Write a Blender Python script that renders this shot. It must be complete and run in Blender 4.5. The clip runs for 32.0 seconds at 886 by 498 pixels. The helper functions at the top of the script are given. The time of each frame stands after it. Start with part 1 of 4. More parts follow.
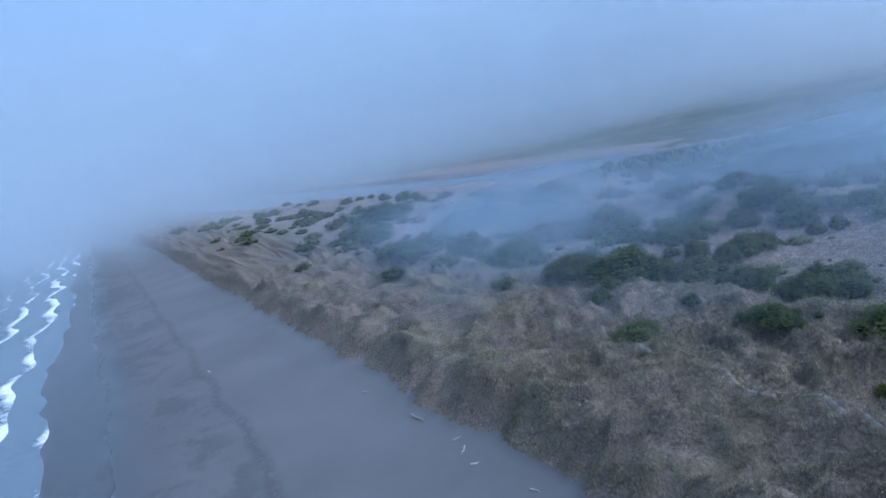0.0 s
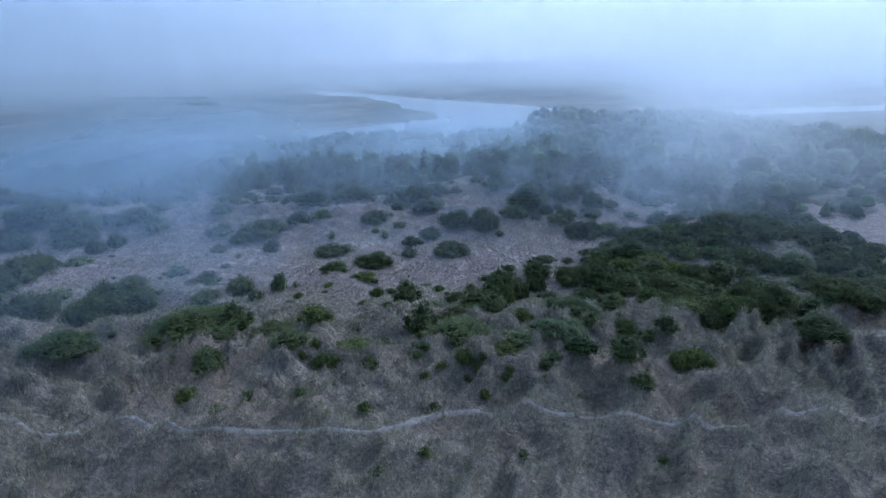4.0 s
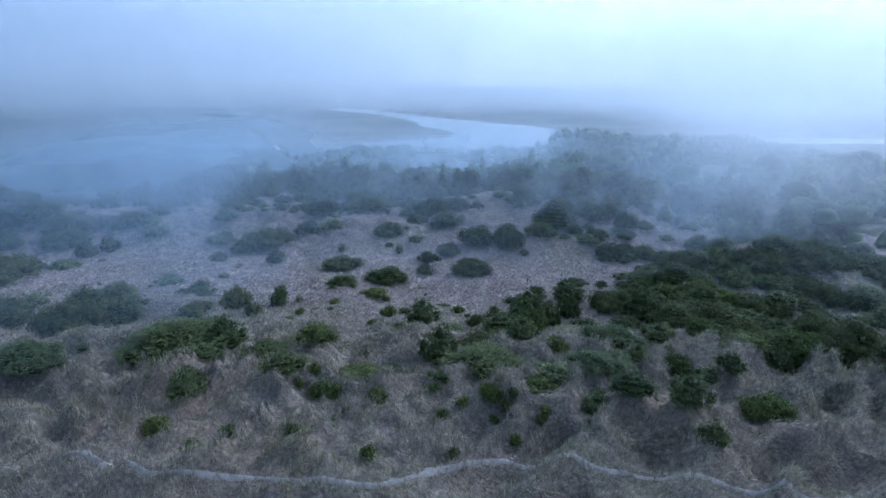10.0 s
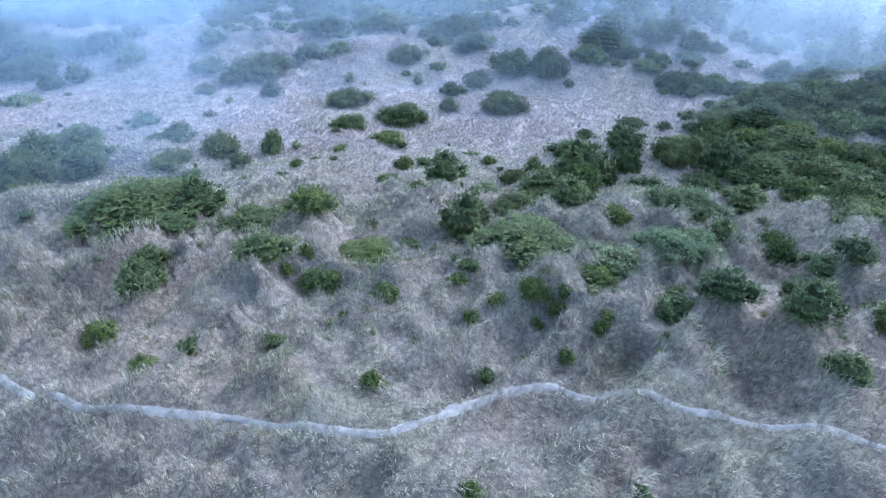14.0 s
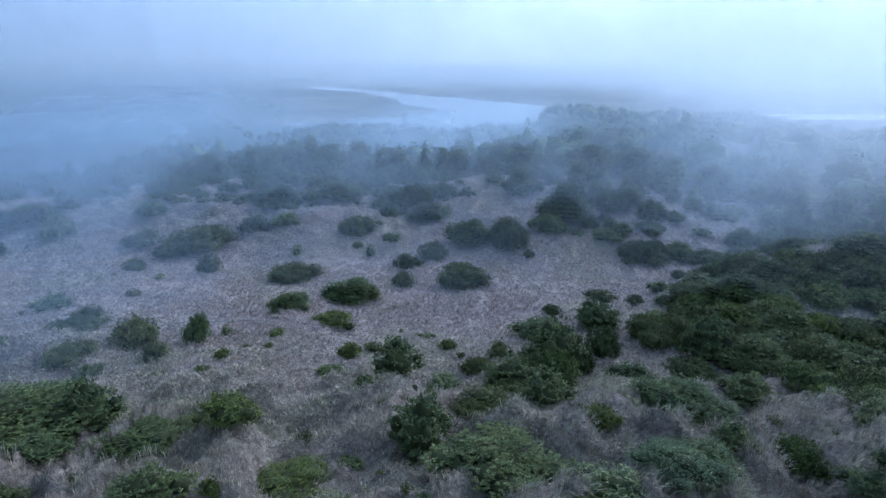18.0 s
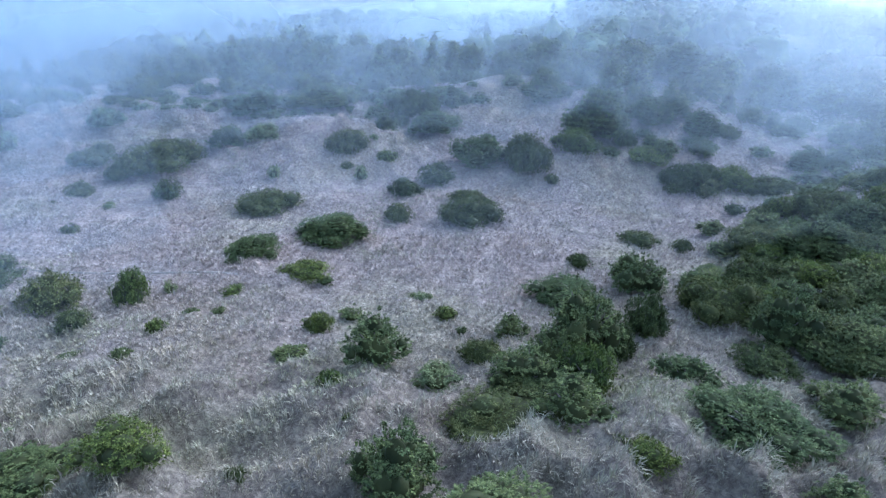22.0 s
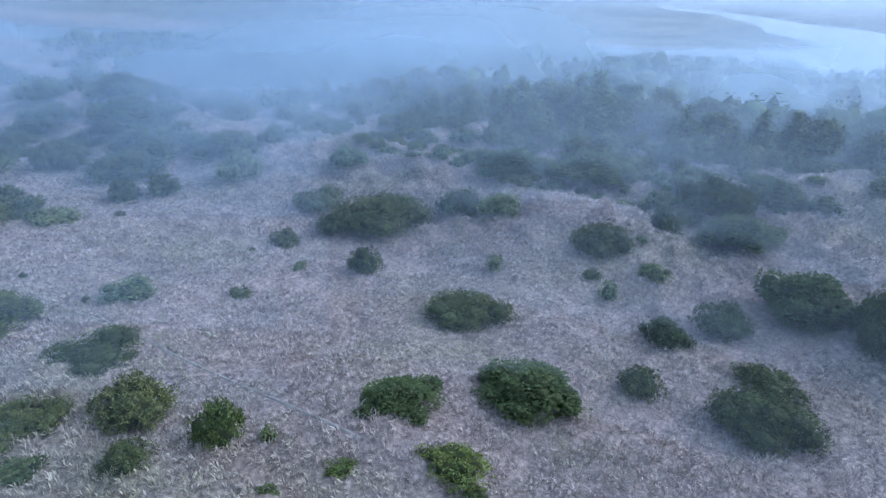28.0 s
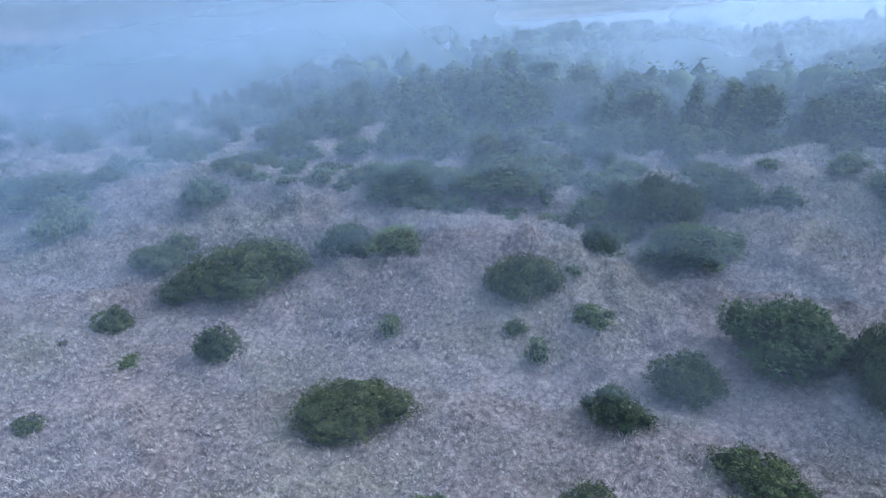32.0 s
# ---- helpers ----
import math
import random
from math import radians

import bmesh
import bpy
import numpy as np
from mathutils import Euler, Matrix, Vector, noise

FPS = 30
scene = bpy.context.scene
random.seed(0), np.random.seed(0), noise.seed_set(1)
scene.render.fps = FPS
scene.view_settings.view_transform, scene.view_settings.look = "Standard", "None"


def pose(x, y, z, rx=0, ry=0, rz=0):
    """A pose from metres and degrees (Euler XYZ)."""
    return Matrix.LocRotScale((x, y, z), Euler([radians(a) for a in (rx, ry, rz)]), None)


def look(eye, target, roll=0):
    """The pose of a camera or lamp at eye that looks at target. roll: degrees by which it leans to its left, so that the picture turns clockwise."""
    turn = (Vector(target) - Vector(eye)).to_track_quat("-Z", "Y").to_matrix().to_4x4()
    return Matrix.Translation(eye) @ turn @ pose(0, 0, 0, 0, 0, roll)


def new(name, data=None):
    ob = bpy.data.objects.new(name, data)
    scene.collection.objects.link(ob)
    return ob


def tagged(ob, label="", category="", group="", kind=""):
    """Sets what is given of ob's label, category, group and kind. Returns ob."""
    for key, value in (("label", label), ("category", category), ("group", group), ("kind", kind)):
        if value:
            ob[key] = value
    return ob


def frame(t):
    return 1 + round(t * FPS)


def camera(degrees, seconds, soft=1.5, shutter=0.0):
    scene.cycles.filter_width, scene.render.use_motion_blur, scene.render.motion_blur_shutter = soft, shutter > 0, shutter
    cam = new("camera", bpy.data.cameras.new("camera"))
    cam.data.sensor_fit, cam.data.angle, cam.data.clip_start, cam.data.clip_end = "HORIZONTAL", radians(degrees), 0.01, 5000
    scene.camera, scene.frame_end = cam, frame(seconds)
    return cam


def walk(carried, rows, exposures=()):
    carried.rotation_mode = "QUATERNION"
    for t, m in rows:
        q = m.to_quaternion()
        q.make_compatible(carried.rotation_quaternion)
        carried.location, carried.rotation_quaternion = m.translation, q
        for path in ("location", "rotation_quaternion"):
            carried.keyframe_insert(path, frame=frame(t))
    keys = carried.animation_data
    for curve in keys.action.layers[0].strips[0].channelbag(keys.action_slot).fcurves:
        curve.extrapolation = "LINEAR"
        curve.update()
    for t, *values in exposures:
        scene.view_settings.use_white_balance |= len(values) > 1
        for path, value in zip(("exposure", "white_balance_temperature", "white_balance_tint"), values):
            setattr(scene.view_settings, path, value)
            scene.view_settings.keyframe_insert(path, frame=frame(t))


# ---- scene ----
cam = camera(71.47, 32.0, soft=1.4)


def flown(x, y, z, heading, tilt, lean):
    return pose(x, y, z, 90 + tilt, 0, heading) @ pose(0, 0, 0, 0, 0, lean)


# seconds, eye, heading to the left of +y, tilt, lean
FLIGHT = [
    (0.0, 4.28, -8.90, 33.61, 61.61, -10.78, -13.16),
    (0.5, 3.19, -8.26, 33.28, 50.35, -10.76, -12.84),
    (1.0, 2.40, -7.70, 33.08, 39.41, -10.72, -12.35),
    (1.5, 1.93, -7.12, 32.94, 28.82, -11.03, -12.08),
    (2.0, 1.55, -6.80, 32.89, 18.06, -11.26, -11.34),
    (2.5, 1.19, -6.59, 32.86, 9.25, -11.39, -10.37),
    (3.0, 0.83, -6.29, 32.70, 3.26, -11.55, -8.23),
    (3.5, 0.74, -6.03, 32.45, -0.37, -14.72, -1.93),
    (4.0, 0.77, -5.91, 32.42, -1.42, -17.52, -1.50),
    (4.5, 0.81, -5.96, 32.37, -3.04, -18.26, -4.32),
    (6.5, 0.15, -4.08, 31.62, -9.08, -22.41, 0.27),
    (7.0, 0.31, -3.59, 31.38, -5.08, -18.99, 0.50),
    (7.5, 0.29, -3.07, 31.22, -1.80, -18.95, 0.31),
    (8.0, 0.25, -2.35, 30.89, -1.46, -18.71, 0.29),
    (8.5, 0.12, -1.33, 30.49, -0.65, -17.18, 0.29),
    (9.0, 0.00, -0.00, 30.00, 0.00, -16.52, 0.33),
    (9.5, -0.15, 1.54, 29.39, -0.03, -16.01, 0.37),
    (10.0, -0.33, 3.24, 28.74, -0.30, -15.46, 0.38),
    (10.5, -0.60, 4.81, 27.80, 0.90, -20.15, 0.47),
    (11.0, -0.61, 6.72, 27.38, 3.23, -35.10, 0.36),
    (11.5, -0.71, 8.63, 27.05, 3.67, -35.12, 0.12),
    (12.0, -0.63, 10.58, 26.95, 4.14, -35.23, -0.09),
    (12.5, -0.66, 12.50, 26.83, 4.29, -34.70, -0.11),
    (13.0, -0.62, 14.28, 26.72, 3.78, -33.72, -0.34),
    (13.5, -0.52, 16.27, 26.63, 2.68, -32.57, -0.37),
    (15.5, -1.09, 20.68, 25.33, 1.07, -26.65, -0.22),
    (16.0, -0.93, 21.82, 25.38, -1.01, -22.20, -0.21),
    (16.5, -0.79, 22.89, 25.35, -1.92, -19.80, 0.16),
    (17.0, -0.62, 23.96, 25.28, -1.63, -19.80, 0.33),
    (17.5, -0.46, 25.13, 25.25, -1.57, -19.62, 0.31),
    (18.0, -0.19, 26.38, 25.26, -1.96, -17.23, 0.26),
    (18.5, 0.14, 27.86, 25.23, -2.48, -16.29, 0.14),
    (19.0, 0.41, 29.54, 25.15, -3.49, -15.91, 0.17),
    (19.5, 0.56, 31.34, 25.03, -3.92, -16.11, 0.19),
    (20.0, 0.77, 33.11, 24.61, -2.13, -22.68, 0.15),
    (20.5, 0.88, 34.94, 24.45, -1.03, -26.82, 0.23),
    (21.0, 1.06, 36.84, 24.40, -0.85, -27.37, 0.25),
    (21.5, 1.35, 38.70, 24.40, -0.47, -27.59, 0.27),
    (22.0, 1.68, 40.64, 24.40, -0.32, -27.08, 0.31),
    (22.5, 1.98, 42.49, 24.24, 0.55, -26.38, 0.19),
    (23.0, 2.29, 44.27, 24.10, 1.49, -27.65, 0.10),
    (23.5, 2.60, 46.19, 24.16, 0.94, -28.74, 0.10),
    (24.0, 2.89, 48.07, 24.09, 1.67, -27.93, 0.64),
    (24.5, 3.05, 49.95, 24.04, 5.77, -26.58, 3.22),
    (25.0, 3.23, 51.95, 24.00, 12.56, -26.12, 3.02),
    (25.5, 3.25, 53.97, 23.84, 16.89, -25.78, 2.25),
    (27.5, 2.06, 61.49, 23.48, 26.59, -24.58, 1.54),
    (28.0, 1.61, 63.15, 23.30, 28.30, -24.43, 1.13),
    (28.5, 1.13, 64.85, 23.11, 31.95, -24.15, 0.78),
    (29.0, 0.63, 66.48, 22.95, 38.73, -27.38, -0.71),
    (29.5, 0.18, 68.28, 22.90, 44.22, -28.38, -1.37),
    (30.0, -0.13, 70.09, 22.82, 44.04, -27.38, -3.18),
    (30.5, -0.40, 71.91, 22.66, 40.42, -27.17, -3.55),
    (31.0, -0.62, 73.70, 22.55, 33.09, -26.21, -3.57),
    (31.5, -0.67, 75.73, 22.44, 27.67, -25.74, -3.44),
    (32.0, -0.63, 77.66, 22.44, 22.42, -26.08, -3.14),
]
EXPOSURES = [(t, stops, kelvin - 90, 15.0) for t, stops, kelvin in (
    (0.0, 0.35, 4950), (2.0, 0.12, 4900), (4.0, 0.35, 4950), (7.0, 0.30, 4870), (8.5, 0.52, 4910), (10.2, 0.50, 4950), (10.9, 1.85, 4920), (13.5, 1.85, 4920), (15.5, 1.4, 4900),
    (16.5, 1.02, 4960), (18.5, 0.52, 4970), (19.8, 0.62, 4980), (20.5, 1.42, 5070), (23.0, 1.28, 5070), (24.0, 1.32, 5060), (24.6, 1.05, 5000), (25.0, 0.90, 5030), (28.5, 0.92, 5080), (29.2, 1.0, 5100), (30.5, 1.05, 5100), (32.0, 0.92, 5100))]
walk(cam, [(row[0], flown(*row[1:])) for row in FLIGHT], EXPOSURES)

# ---- light: an overcast, foggy morning with the sun behind the cloud ----
SUN_EL, SUN_AZ = radians(38), radians(48)
world = bpy.data.worlds.new("sky")
scene.world = world
world.use_nodes = True
wt = world.node_tree
for n in list(wt.nodes):
    wt.nodes.remove(n)
w_out = wt.nodes.new("ShaderNodeOutputWorld")
w_bg = wt.nodes.new("ShaderNodeBackground")
w_sky = wt.nodes.new("ShaderNodeTexSky")
w_sky.sky_type, w_sky.sun_disc, w_sky.sun_elevation, w_sky.sun_rotation = "NISHITA", False, SUN_EL, SUN_AZ
w_sky.air_density, w_sky.dust_density = 2.0, 1.0
w_scale = wt.nodes.new("ShaderNodeMix")
w_scale.data_type, w_scale.blend_type = "RGBA", "MULTIPLY"
w_scale.inputs[0].default_value = 1.0
w_scale.inputs[7].default_value = (0.05, 0.05, 0.05, 1)
w_coord = wt.nodes.new("ShaderNodeTexCoord")
w_dot = wt.nodes.new("ShaderNodeVectorMath")
w_dot.operation = "DOT_PRODUCT"
w_dot.inputs[1].default_value = (0.77, 0.60, 0.20)
w_ramp = wt.nodes.new("ShaderNodeValToRGB")
SKY_STOPS = ((0.0, (0.28, 0.39, 0.51)), (0.25, (0.33, 0.45, 0.57)), (0.52, (0.36, 0.48, 0.60)), (0.78, (0.92, 0.99, 1.06)), (1.0, (2.5, 2.48, 2.42)))
sky_elements = w_ramp.color_ramp.elements
while len(sky_elements) < len(SKY_STOPS):
    sky_elements.new(0.5)
for el, (place, colour) in zip(sky_elements, SKY_STOPS):
    el.position, el.color = place, (*colour, 1)
w_half = wt.nodes.new("ShaderNodeMapRange")
w_half.inputs[1].default_value, w_half.inputs[2].default_value = -1.0, 1.0
w_mix = wt.nodes.new("ShaderNodeMix")
w_mix.data_type = "RGBA"
w_mix.inputs[0].default_value = 0.97
wt.links.new(w_coord.outputs["Generated"], w_dot.inputs[0])
wt.links.new(w_dot.outputs["Value"], w_half.inputs[0])
wt.links.new(w_half.outputs[0], w_ramp.inputs[0])
wt.links.new(w_sky.outputs[0], w_scale.inputs[6])
wt.links.new(w_scale.outputs[2], w_mix.inputs[6])
wt.links.new(w_ramp.outputs[0], w_mix.inputs[7])
wt.links.new(w_mix.outputs[2], w_bg.inputs[0])
w_bg.inputs[1].default_value = 1.0
wt.links.new(w_bg.outputs[0], w_out.inputs[0])

sun = bpy.data.lights.new("sun", "SUN")
sun.energy, sun.angle, sun.color = 1.5, radians(30), (1.0, 0.97, 0.93)
sun_ob = new("sun", sun)
sun_ob.matrix_world = look((58, 52, 61), (0, 0, 0))
scene.cycles.transparent_max_bounces = 48

# ---- materials ----
def material(name):
    m = bpy.data.materials.new(name)
    m.use_nodes = True
    t = m.node_tree
    b = t.nodes["Principled BSDF"]
    return m, t, b


def noise_node(t, scale, detail=4.0, rough=0.6, coord=None, distortion=0.0):
    n = t.nodes.new("ShaderNodeTexNoise")
    n.inputs["Scale"].default_value, n.inputs["Detail"].default_value = scale, detail
    n.inputs["Roughness"].default_value, n.inputs["Distortion"].default_value = rough, distortion
    if coord:
        t.links.new(coord, n.inputs["Vector"])
    return n


def ramp_node(t, fac, stops, ease=False):
    r = t.nodes.new("ShaderNodeValToRGB")
    e = r.color_ramp.elements
    while len(e) < len(stops):
        e.new(0.5)
    for el, (p, c) in zip(e, stops):
        el.position, el.color = p, (*c, 1)
    if ease:
        r.color_ramp.interpolation = "EASE"
    t.links.new(fac, r.inputs[0])
    return r


def mix_node(t, a, b, fac=0.5, blend="MIX"):
    m = t.nodes.new("ShaderNodeMix")
    m.data_type, m.blend_type = "RGBA", blend
    for socket, v in ((m.inputs[0], fac), (m.inputs[6], a), (m.inputs[7], b)):
        if isinstance(v, (int, float)):
            socket.default_value = v
        elif isinstance(v, tuple):
            socket.default_value = (*v, 1)
        else:
            t.links.new(v, socket)
    return m.outputs[2]


def bump_node(t, b, height, strength, distance):
    n = t.nodes.new("ShaderNodeBump")
    n.inputs["Strength"].default_value, n.inputs["Distance"].default_value = strength, distance
    t.links.new(height, n.inputs["Height"])
    t.links.new(n.outputs[0], b.inputs["Normal"])


def place_of(t):
    return t.nodes.new("ShaderNodeNewGeometry").outputs["Position"]


def range_node(t, v, a, b, lo=0.0, hi=1.0):
    r = t.nodes.new("ShaderNodeMapRange")
    r.interpolation_type = "SMOOTHSTEP"
    r.inputs[1].default_value, r.inputs[2].default_value = min(a, b), max(a, b)
    r.inputs[3].default_value, r.inputs[4].default_value = (lo, hi) if a < b else (hi, lo)
    t.links.new(v, r.inputs[0])
    return r.outputs[0]


def math_node(t, op, a, b):
    n = t.nodes.new("ShaderNodeMath")
    n.operation = op
    for socket, v in ((n.inputs[0], a), (n.inputs[1], b)):
        if isinstance(v, (int, float)):
            socket.default_value = v
        else:
            t.links.new(v, socket)
    return n.outputs[0]


def hollow_tint(t, p, col, front=(0.97, 1.0, 0.84)):
    """Greener shaggy grass on the first dunes, a short pale sward in the hollow behind them."""
    xyz = t.nodes.new("ShaderNodeSeparateXYZ")
    t.links.new(p, xyz.inputs[0])
    ragged = noise_node(t, 0.09, 4, 0.6, p)
    spread = t.nodes.new("ShaderNodeMath")
    spread.operation = "MULTIPLY_ADD"
    spread.inputs[1].default_value = 30.0
    t.links.new(ragged.outputs[0], spread.inputs[0])
    t.links.new(xyz.outputs[1], spread.inputs[2])
    r = t.nodes.new("ShaderNodeMapRange")
    r.interpolation_type = "SMOOTHSTEP"
    r.inputs[1].default_value, r.inputs[2].default_value = 82.0, 104.0
    t.links.new(spread.outputs[0], r.inputs[0])
    shaggy = mix_node(t, col, front, 1.0, "MULTIPLY")
    return mix_node(t, shaggy, mix_node(t, col, (1.10, 1.06, 1.08), 1.0, "MULTIPLY"), r.outputs[0])


def mat_dune():
    m, t, b = material("dune_turf")
    p = place_of(t)
    big = noise_node(t, 0.07, 4, 0.55, p, 0.4)
    mid = noise_node(t, 0.55, 5, 0.65, p)
    fine = noise_node(t, 3.4, 5, 0.7, p, 0.6)
    tussock = t.nodes.new("ShaderNodeTexVoronoi")
    tussock.inputs["Scale"].default_value = 2.6
    t.links.new(p, tussock.inputs["Vector"])
    cells = math_node(t, "SUBTRACT", math_node(t, "ADD", fine.outputs[0], 0.12), math_node(t, "MULTIPLY", tussock.outputs["Distance"], 0.27))
    c1 = ramp_node(t, cells, [(0.30, (0.125, 0.113, 0.110)), (0.50, (0.205, 0.187, 0.175)), (0.70, (0.31, 0.286, 0.262))])
    c2 = ramp_node(t, mid.outputs[0], [(0.30, (0.74, 0.71, 0.71)), (0.55, (1.0, 0.96, 0.91)), (0.75, (1.10, 1.07, 1.0))])
    c3 = ramp_node(t, big.outputs[0], [(0.34, (0.90, 0.94, 0.80)), (0.50, (1, 1, 1)), (0.66, (1.06, 0.99, 0.93))])
    col = mix_node(t, mix_node(t, c1.outputs[0], c2.outputs[0], 1.0, "MULTIPLY"), c3.outputs[0], 1.0, "MULTIPLY")
    t.links.new(hollow_tint(t, p, col, (0.80, 0.79, 0.73)), b.inputs["Base Color"])
    b.inputs["Roughness"].default_value = 0.95
    b.inputs["Specular IOR Level"].default_value = 0.1
    bump_node(t, b, cells, 0.9, 0.30)
    return m


def along_shore(t, p, wander, scale=0.05):
    """Distance inland, wandering like a tide mark."""
    xyz = t.nodes.new("ShaderNodeSeparateXYZ")
    t.links.new(p, xyz.inputs[0])
    sway = noise_node(t, scale, 3, 0.5, p)
    return math_node(t, "ADD", xyz.outputs[1], math_node(t, "MULTIPLY", math_node(t, "SUBTRACT", sway.outputs[0], 0.5), wander))


def mat_sand():
    m, t, b = material("beach_sand")
    p = place_of(t)
    tide = along_shore(t, p, 8.0, 0.035)
    shore = along_shore(t, p, 9.0, 0.04)
    blot = noise_node(t, 0.10, 7, 0.66, p, 0.3)
    weed = noise_node(t, 0.8, 5, 0.7, p, 0.6)
    big = noise_node(t, 0.05, 3, 0.5, p)
    fine = noise_node(t, 9.0, 3, 0.6, p)
    # dry sand, darkened by the last tide towards the sea
    col = ramp_node(t, big.outputs[0], [(0.30, (0.095, 0.093, 0.092)), (0.70, (0.128, 0.125, 0.122))]).outputs[0]
    wet_band = range_node(t, shore, -8.0, -20.0)
    col = mix_node(t, col, (0.062, 0.063, 0.065), wet_band)
    # damp patches left on the lower beach
    band = math_node(t, "MULTIPLY", range_node(t, shore, 4.0, -3.0), range_node(t, shore, -19.0, -12.0))
    patch = math_node(t, "MULTIPLY", band, range_node(t, blot.outputs[0], 0.46, 0.58))
    col = mix_node(t, col, (0.056, 0.055, 0.055), math_node(t, "MULTIPLY", patch, 0.62))
    # the drift line of weed and litter
    line = math_node(t, "MULTIPLY", range_node(t, tide, 0.2, 1.5), range_node(t, tide, 3.6, 1.9))
    line = math_node(t, "MULTIPLY", line, range_node(t, weed.outputs[0], 0.36, 0.54))
    col = mix_node(t, col, (0.055, 0.052, 0.048), math_node(t, "MULTIPLY", line, 0.6))
    c3 = ramp_node(t, fine.outputs[0], [(0.3, (0.90, 0.90, 0.90)), (0.7, (1.08, 1.08, 1.08))])
    t.links.new(mix_node(t, col, c3.outputs[0], 1.0, "MULTIPLY"), b.inputs["Base Color"])
    t.links.new(math_node(t, "SUBTRACT", 0.62, math_node(t, "MULTIPLY", wet_band, 0.38)), b.inputs["Roughness"])
    bump_node(t, b, weed.outputs[0], 0.25, 0.08)
    return m


def mat_marsh():
    m, t, b = material("marsh_flat")
    p = place_of(t)
    big = noise_node(t, 0.012, 5, 0.6, p, 0.6)
    mid = noise_node(t, 0.09, 5, 0.65, p)
    c1 = ramp_node(t, big.outputs[0], [(0.34, (0.045, 0.055, 0.042)), (0.50, (0.085, 0.090, 0.066)), (0.62, (0.145, 0.135, 0.105))])
    c2 = ramp_node(t, mid.outputs[0], [(0.35, (0.6, 0.62, 0.6)), (0.65, (1.15, 1.1, 1.05))])
    t.links.new(mix_node(t, c1.outputs[0], c2.outputs[0], 1.0, "MULTIPLY"), b.inputs["Base Color"])
    b.inputs["Roughness"].default_value = 0.95
    bump_node(t, b, mid.outputs[0], 0.5, 0.6)
    return m


def mat_litter():
    m, t, b = material("wood_floor")
    p = place_of(t)
    n = noise_node(t, 0.5, 5, 0.65, p)
    c = ramp_node(t, n.outputs[0], [(0.35, (0.030, 0.034, 0.020)), (0.55, (0.060, 0.062, 0.036)), (0.72, (0.13, 0.12, 0.08))])
    t.links.new(c.outputs[0], b.inputs["Base Color"])
    b.inputs["Roughness"].default_value = 0.95
    bump_node(t, b, n.outputs[0], 0.8, 0.5)
    return m


def mat_path():
    m, t, b = material("trodden_sand")
    p = place_of(t)
    fine = noise_node(t, 2.2, 6, 0.75, p)
    c = ramp_node(t, fine.outputs[0], [(0.34, (0.125, 0.115, 0.104)), (0.64, (0.245, 0.227, 0.203))])
    t.links.new(c.outputs[0], b.inputs["Base Color"])
    b.inputs["Roughness"].default_value = 0.95
    bump_node(t, b, fine.outputs[0], 0.6, 0.1)
    return m


def mat_blades():
    m, t, b = material("marram_grass")
    g = t.nodes.new("ShaderNodeNewGeometry")
    big = noise_node(t, 0.11, 4, 0.6, g.outputs["Position"], 0.5)
    tuft = noise_node(t, 1.3, 3, 0.6, g.outputs["Position"], 0.4)
    one = ramp_node(t, g.outputs["Random Per Island"], [(0.0, (0.24, 0.219, 0.196)), (0.35, (0.285, 0.262, 0.235)), (0.75, (0.325, 0.301, 0.271)), (1.0, (0.37, 0.344, 0.311))])
    two = ramp_node(t, big.outputs[0], [(0.34, (0.88, 0.94, 0.76)), (0.50, (1, 1, 1)), (0.66, (1.06, 0.99, 0.94))])
    three = ramp_node(t, tuft.outputs[0], [(0.36, (0.79, 0.76, 0.80)), (0.62, (1.13, 1.11, 1.04))])
    t.links.new(hollow_tint(t, g.outputs["Position"], mix_node(t, mix_node(t, one.outputs[0], two.outputs[0], 1.0, "MULTIPLY"), three.outputs[0], 1.0, "MULTIPLY")), b.inputs["Base Color"])
    b.inputs["Roughness"].default_value = 0.8
    b.inputs["Specular IOR Level"].default_value = 0.2
    return m


def mat_leaf(name, dark, mid, light):
    m, t, b = material(name)
    g = t.nodes.new("ShaderNodeNewGeometry")
    o = t.nodes.new("ShaderNodeObjectInfo")
    patch = noise_node(t, 0.9, 3, 0.6, g.outputs["Position"])
    one = ramp_node(t, g.outputs["Random Per Island"], [(0.0, dark), (0.55, mid), (1.0, light)])
    two = ramp_node(t, o.outputs["Random"], [(0.0, (0.78, 0.84, 0.80)), (1.0, (1.2, 1.12, 1.0))])
    three = ramp_node(t, patch.outputs[0], [(0.35, (0.75, 0.80, 0.80)), (0.65, (1.2, 1.15, 1.0))])
    col = mix_node(t, mix_node(t, one.outputs[0], two.outputs[0], 1.0, "MULTIPLY"), three.outputs[0], 1.0, "MULTIPLY")
    t.links.new(col, b.inputs["Base Color"])
    b.inputs["Roughness"].default_value = 0.75
    b.inputs["Specular IOR Level"].default_value = 0.12
    return m


def mat_bark():
    m, t, b = material("bark")
    p = place_of(t)
    n = noise_node(t, 6, 4, 0.6, p)
    c = ramp_node(t, n.outputs[0], [(0.3, (0.05, 0.042, 0.036)), (0.7, (0.15, 0.13, 0.115))])
    t.links.new(c.outputs[0], b.inputs["Base Color"])
    b.inputs["Roughness"].default_value = 0.9
    bump_node(t, b, n.outputs[0], 0.6, 0.03)
    return m


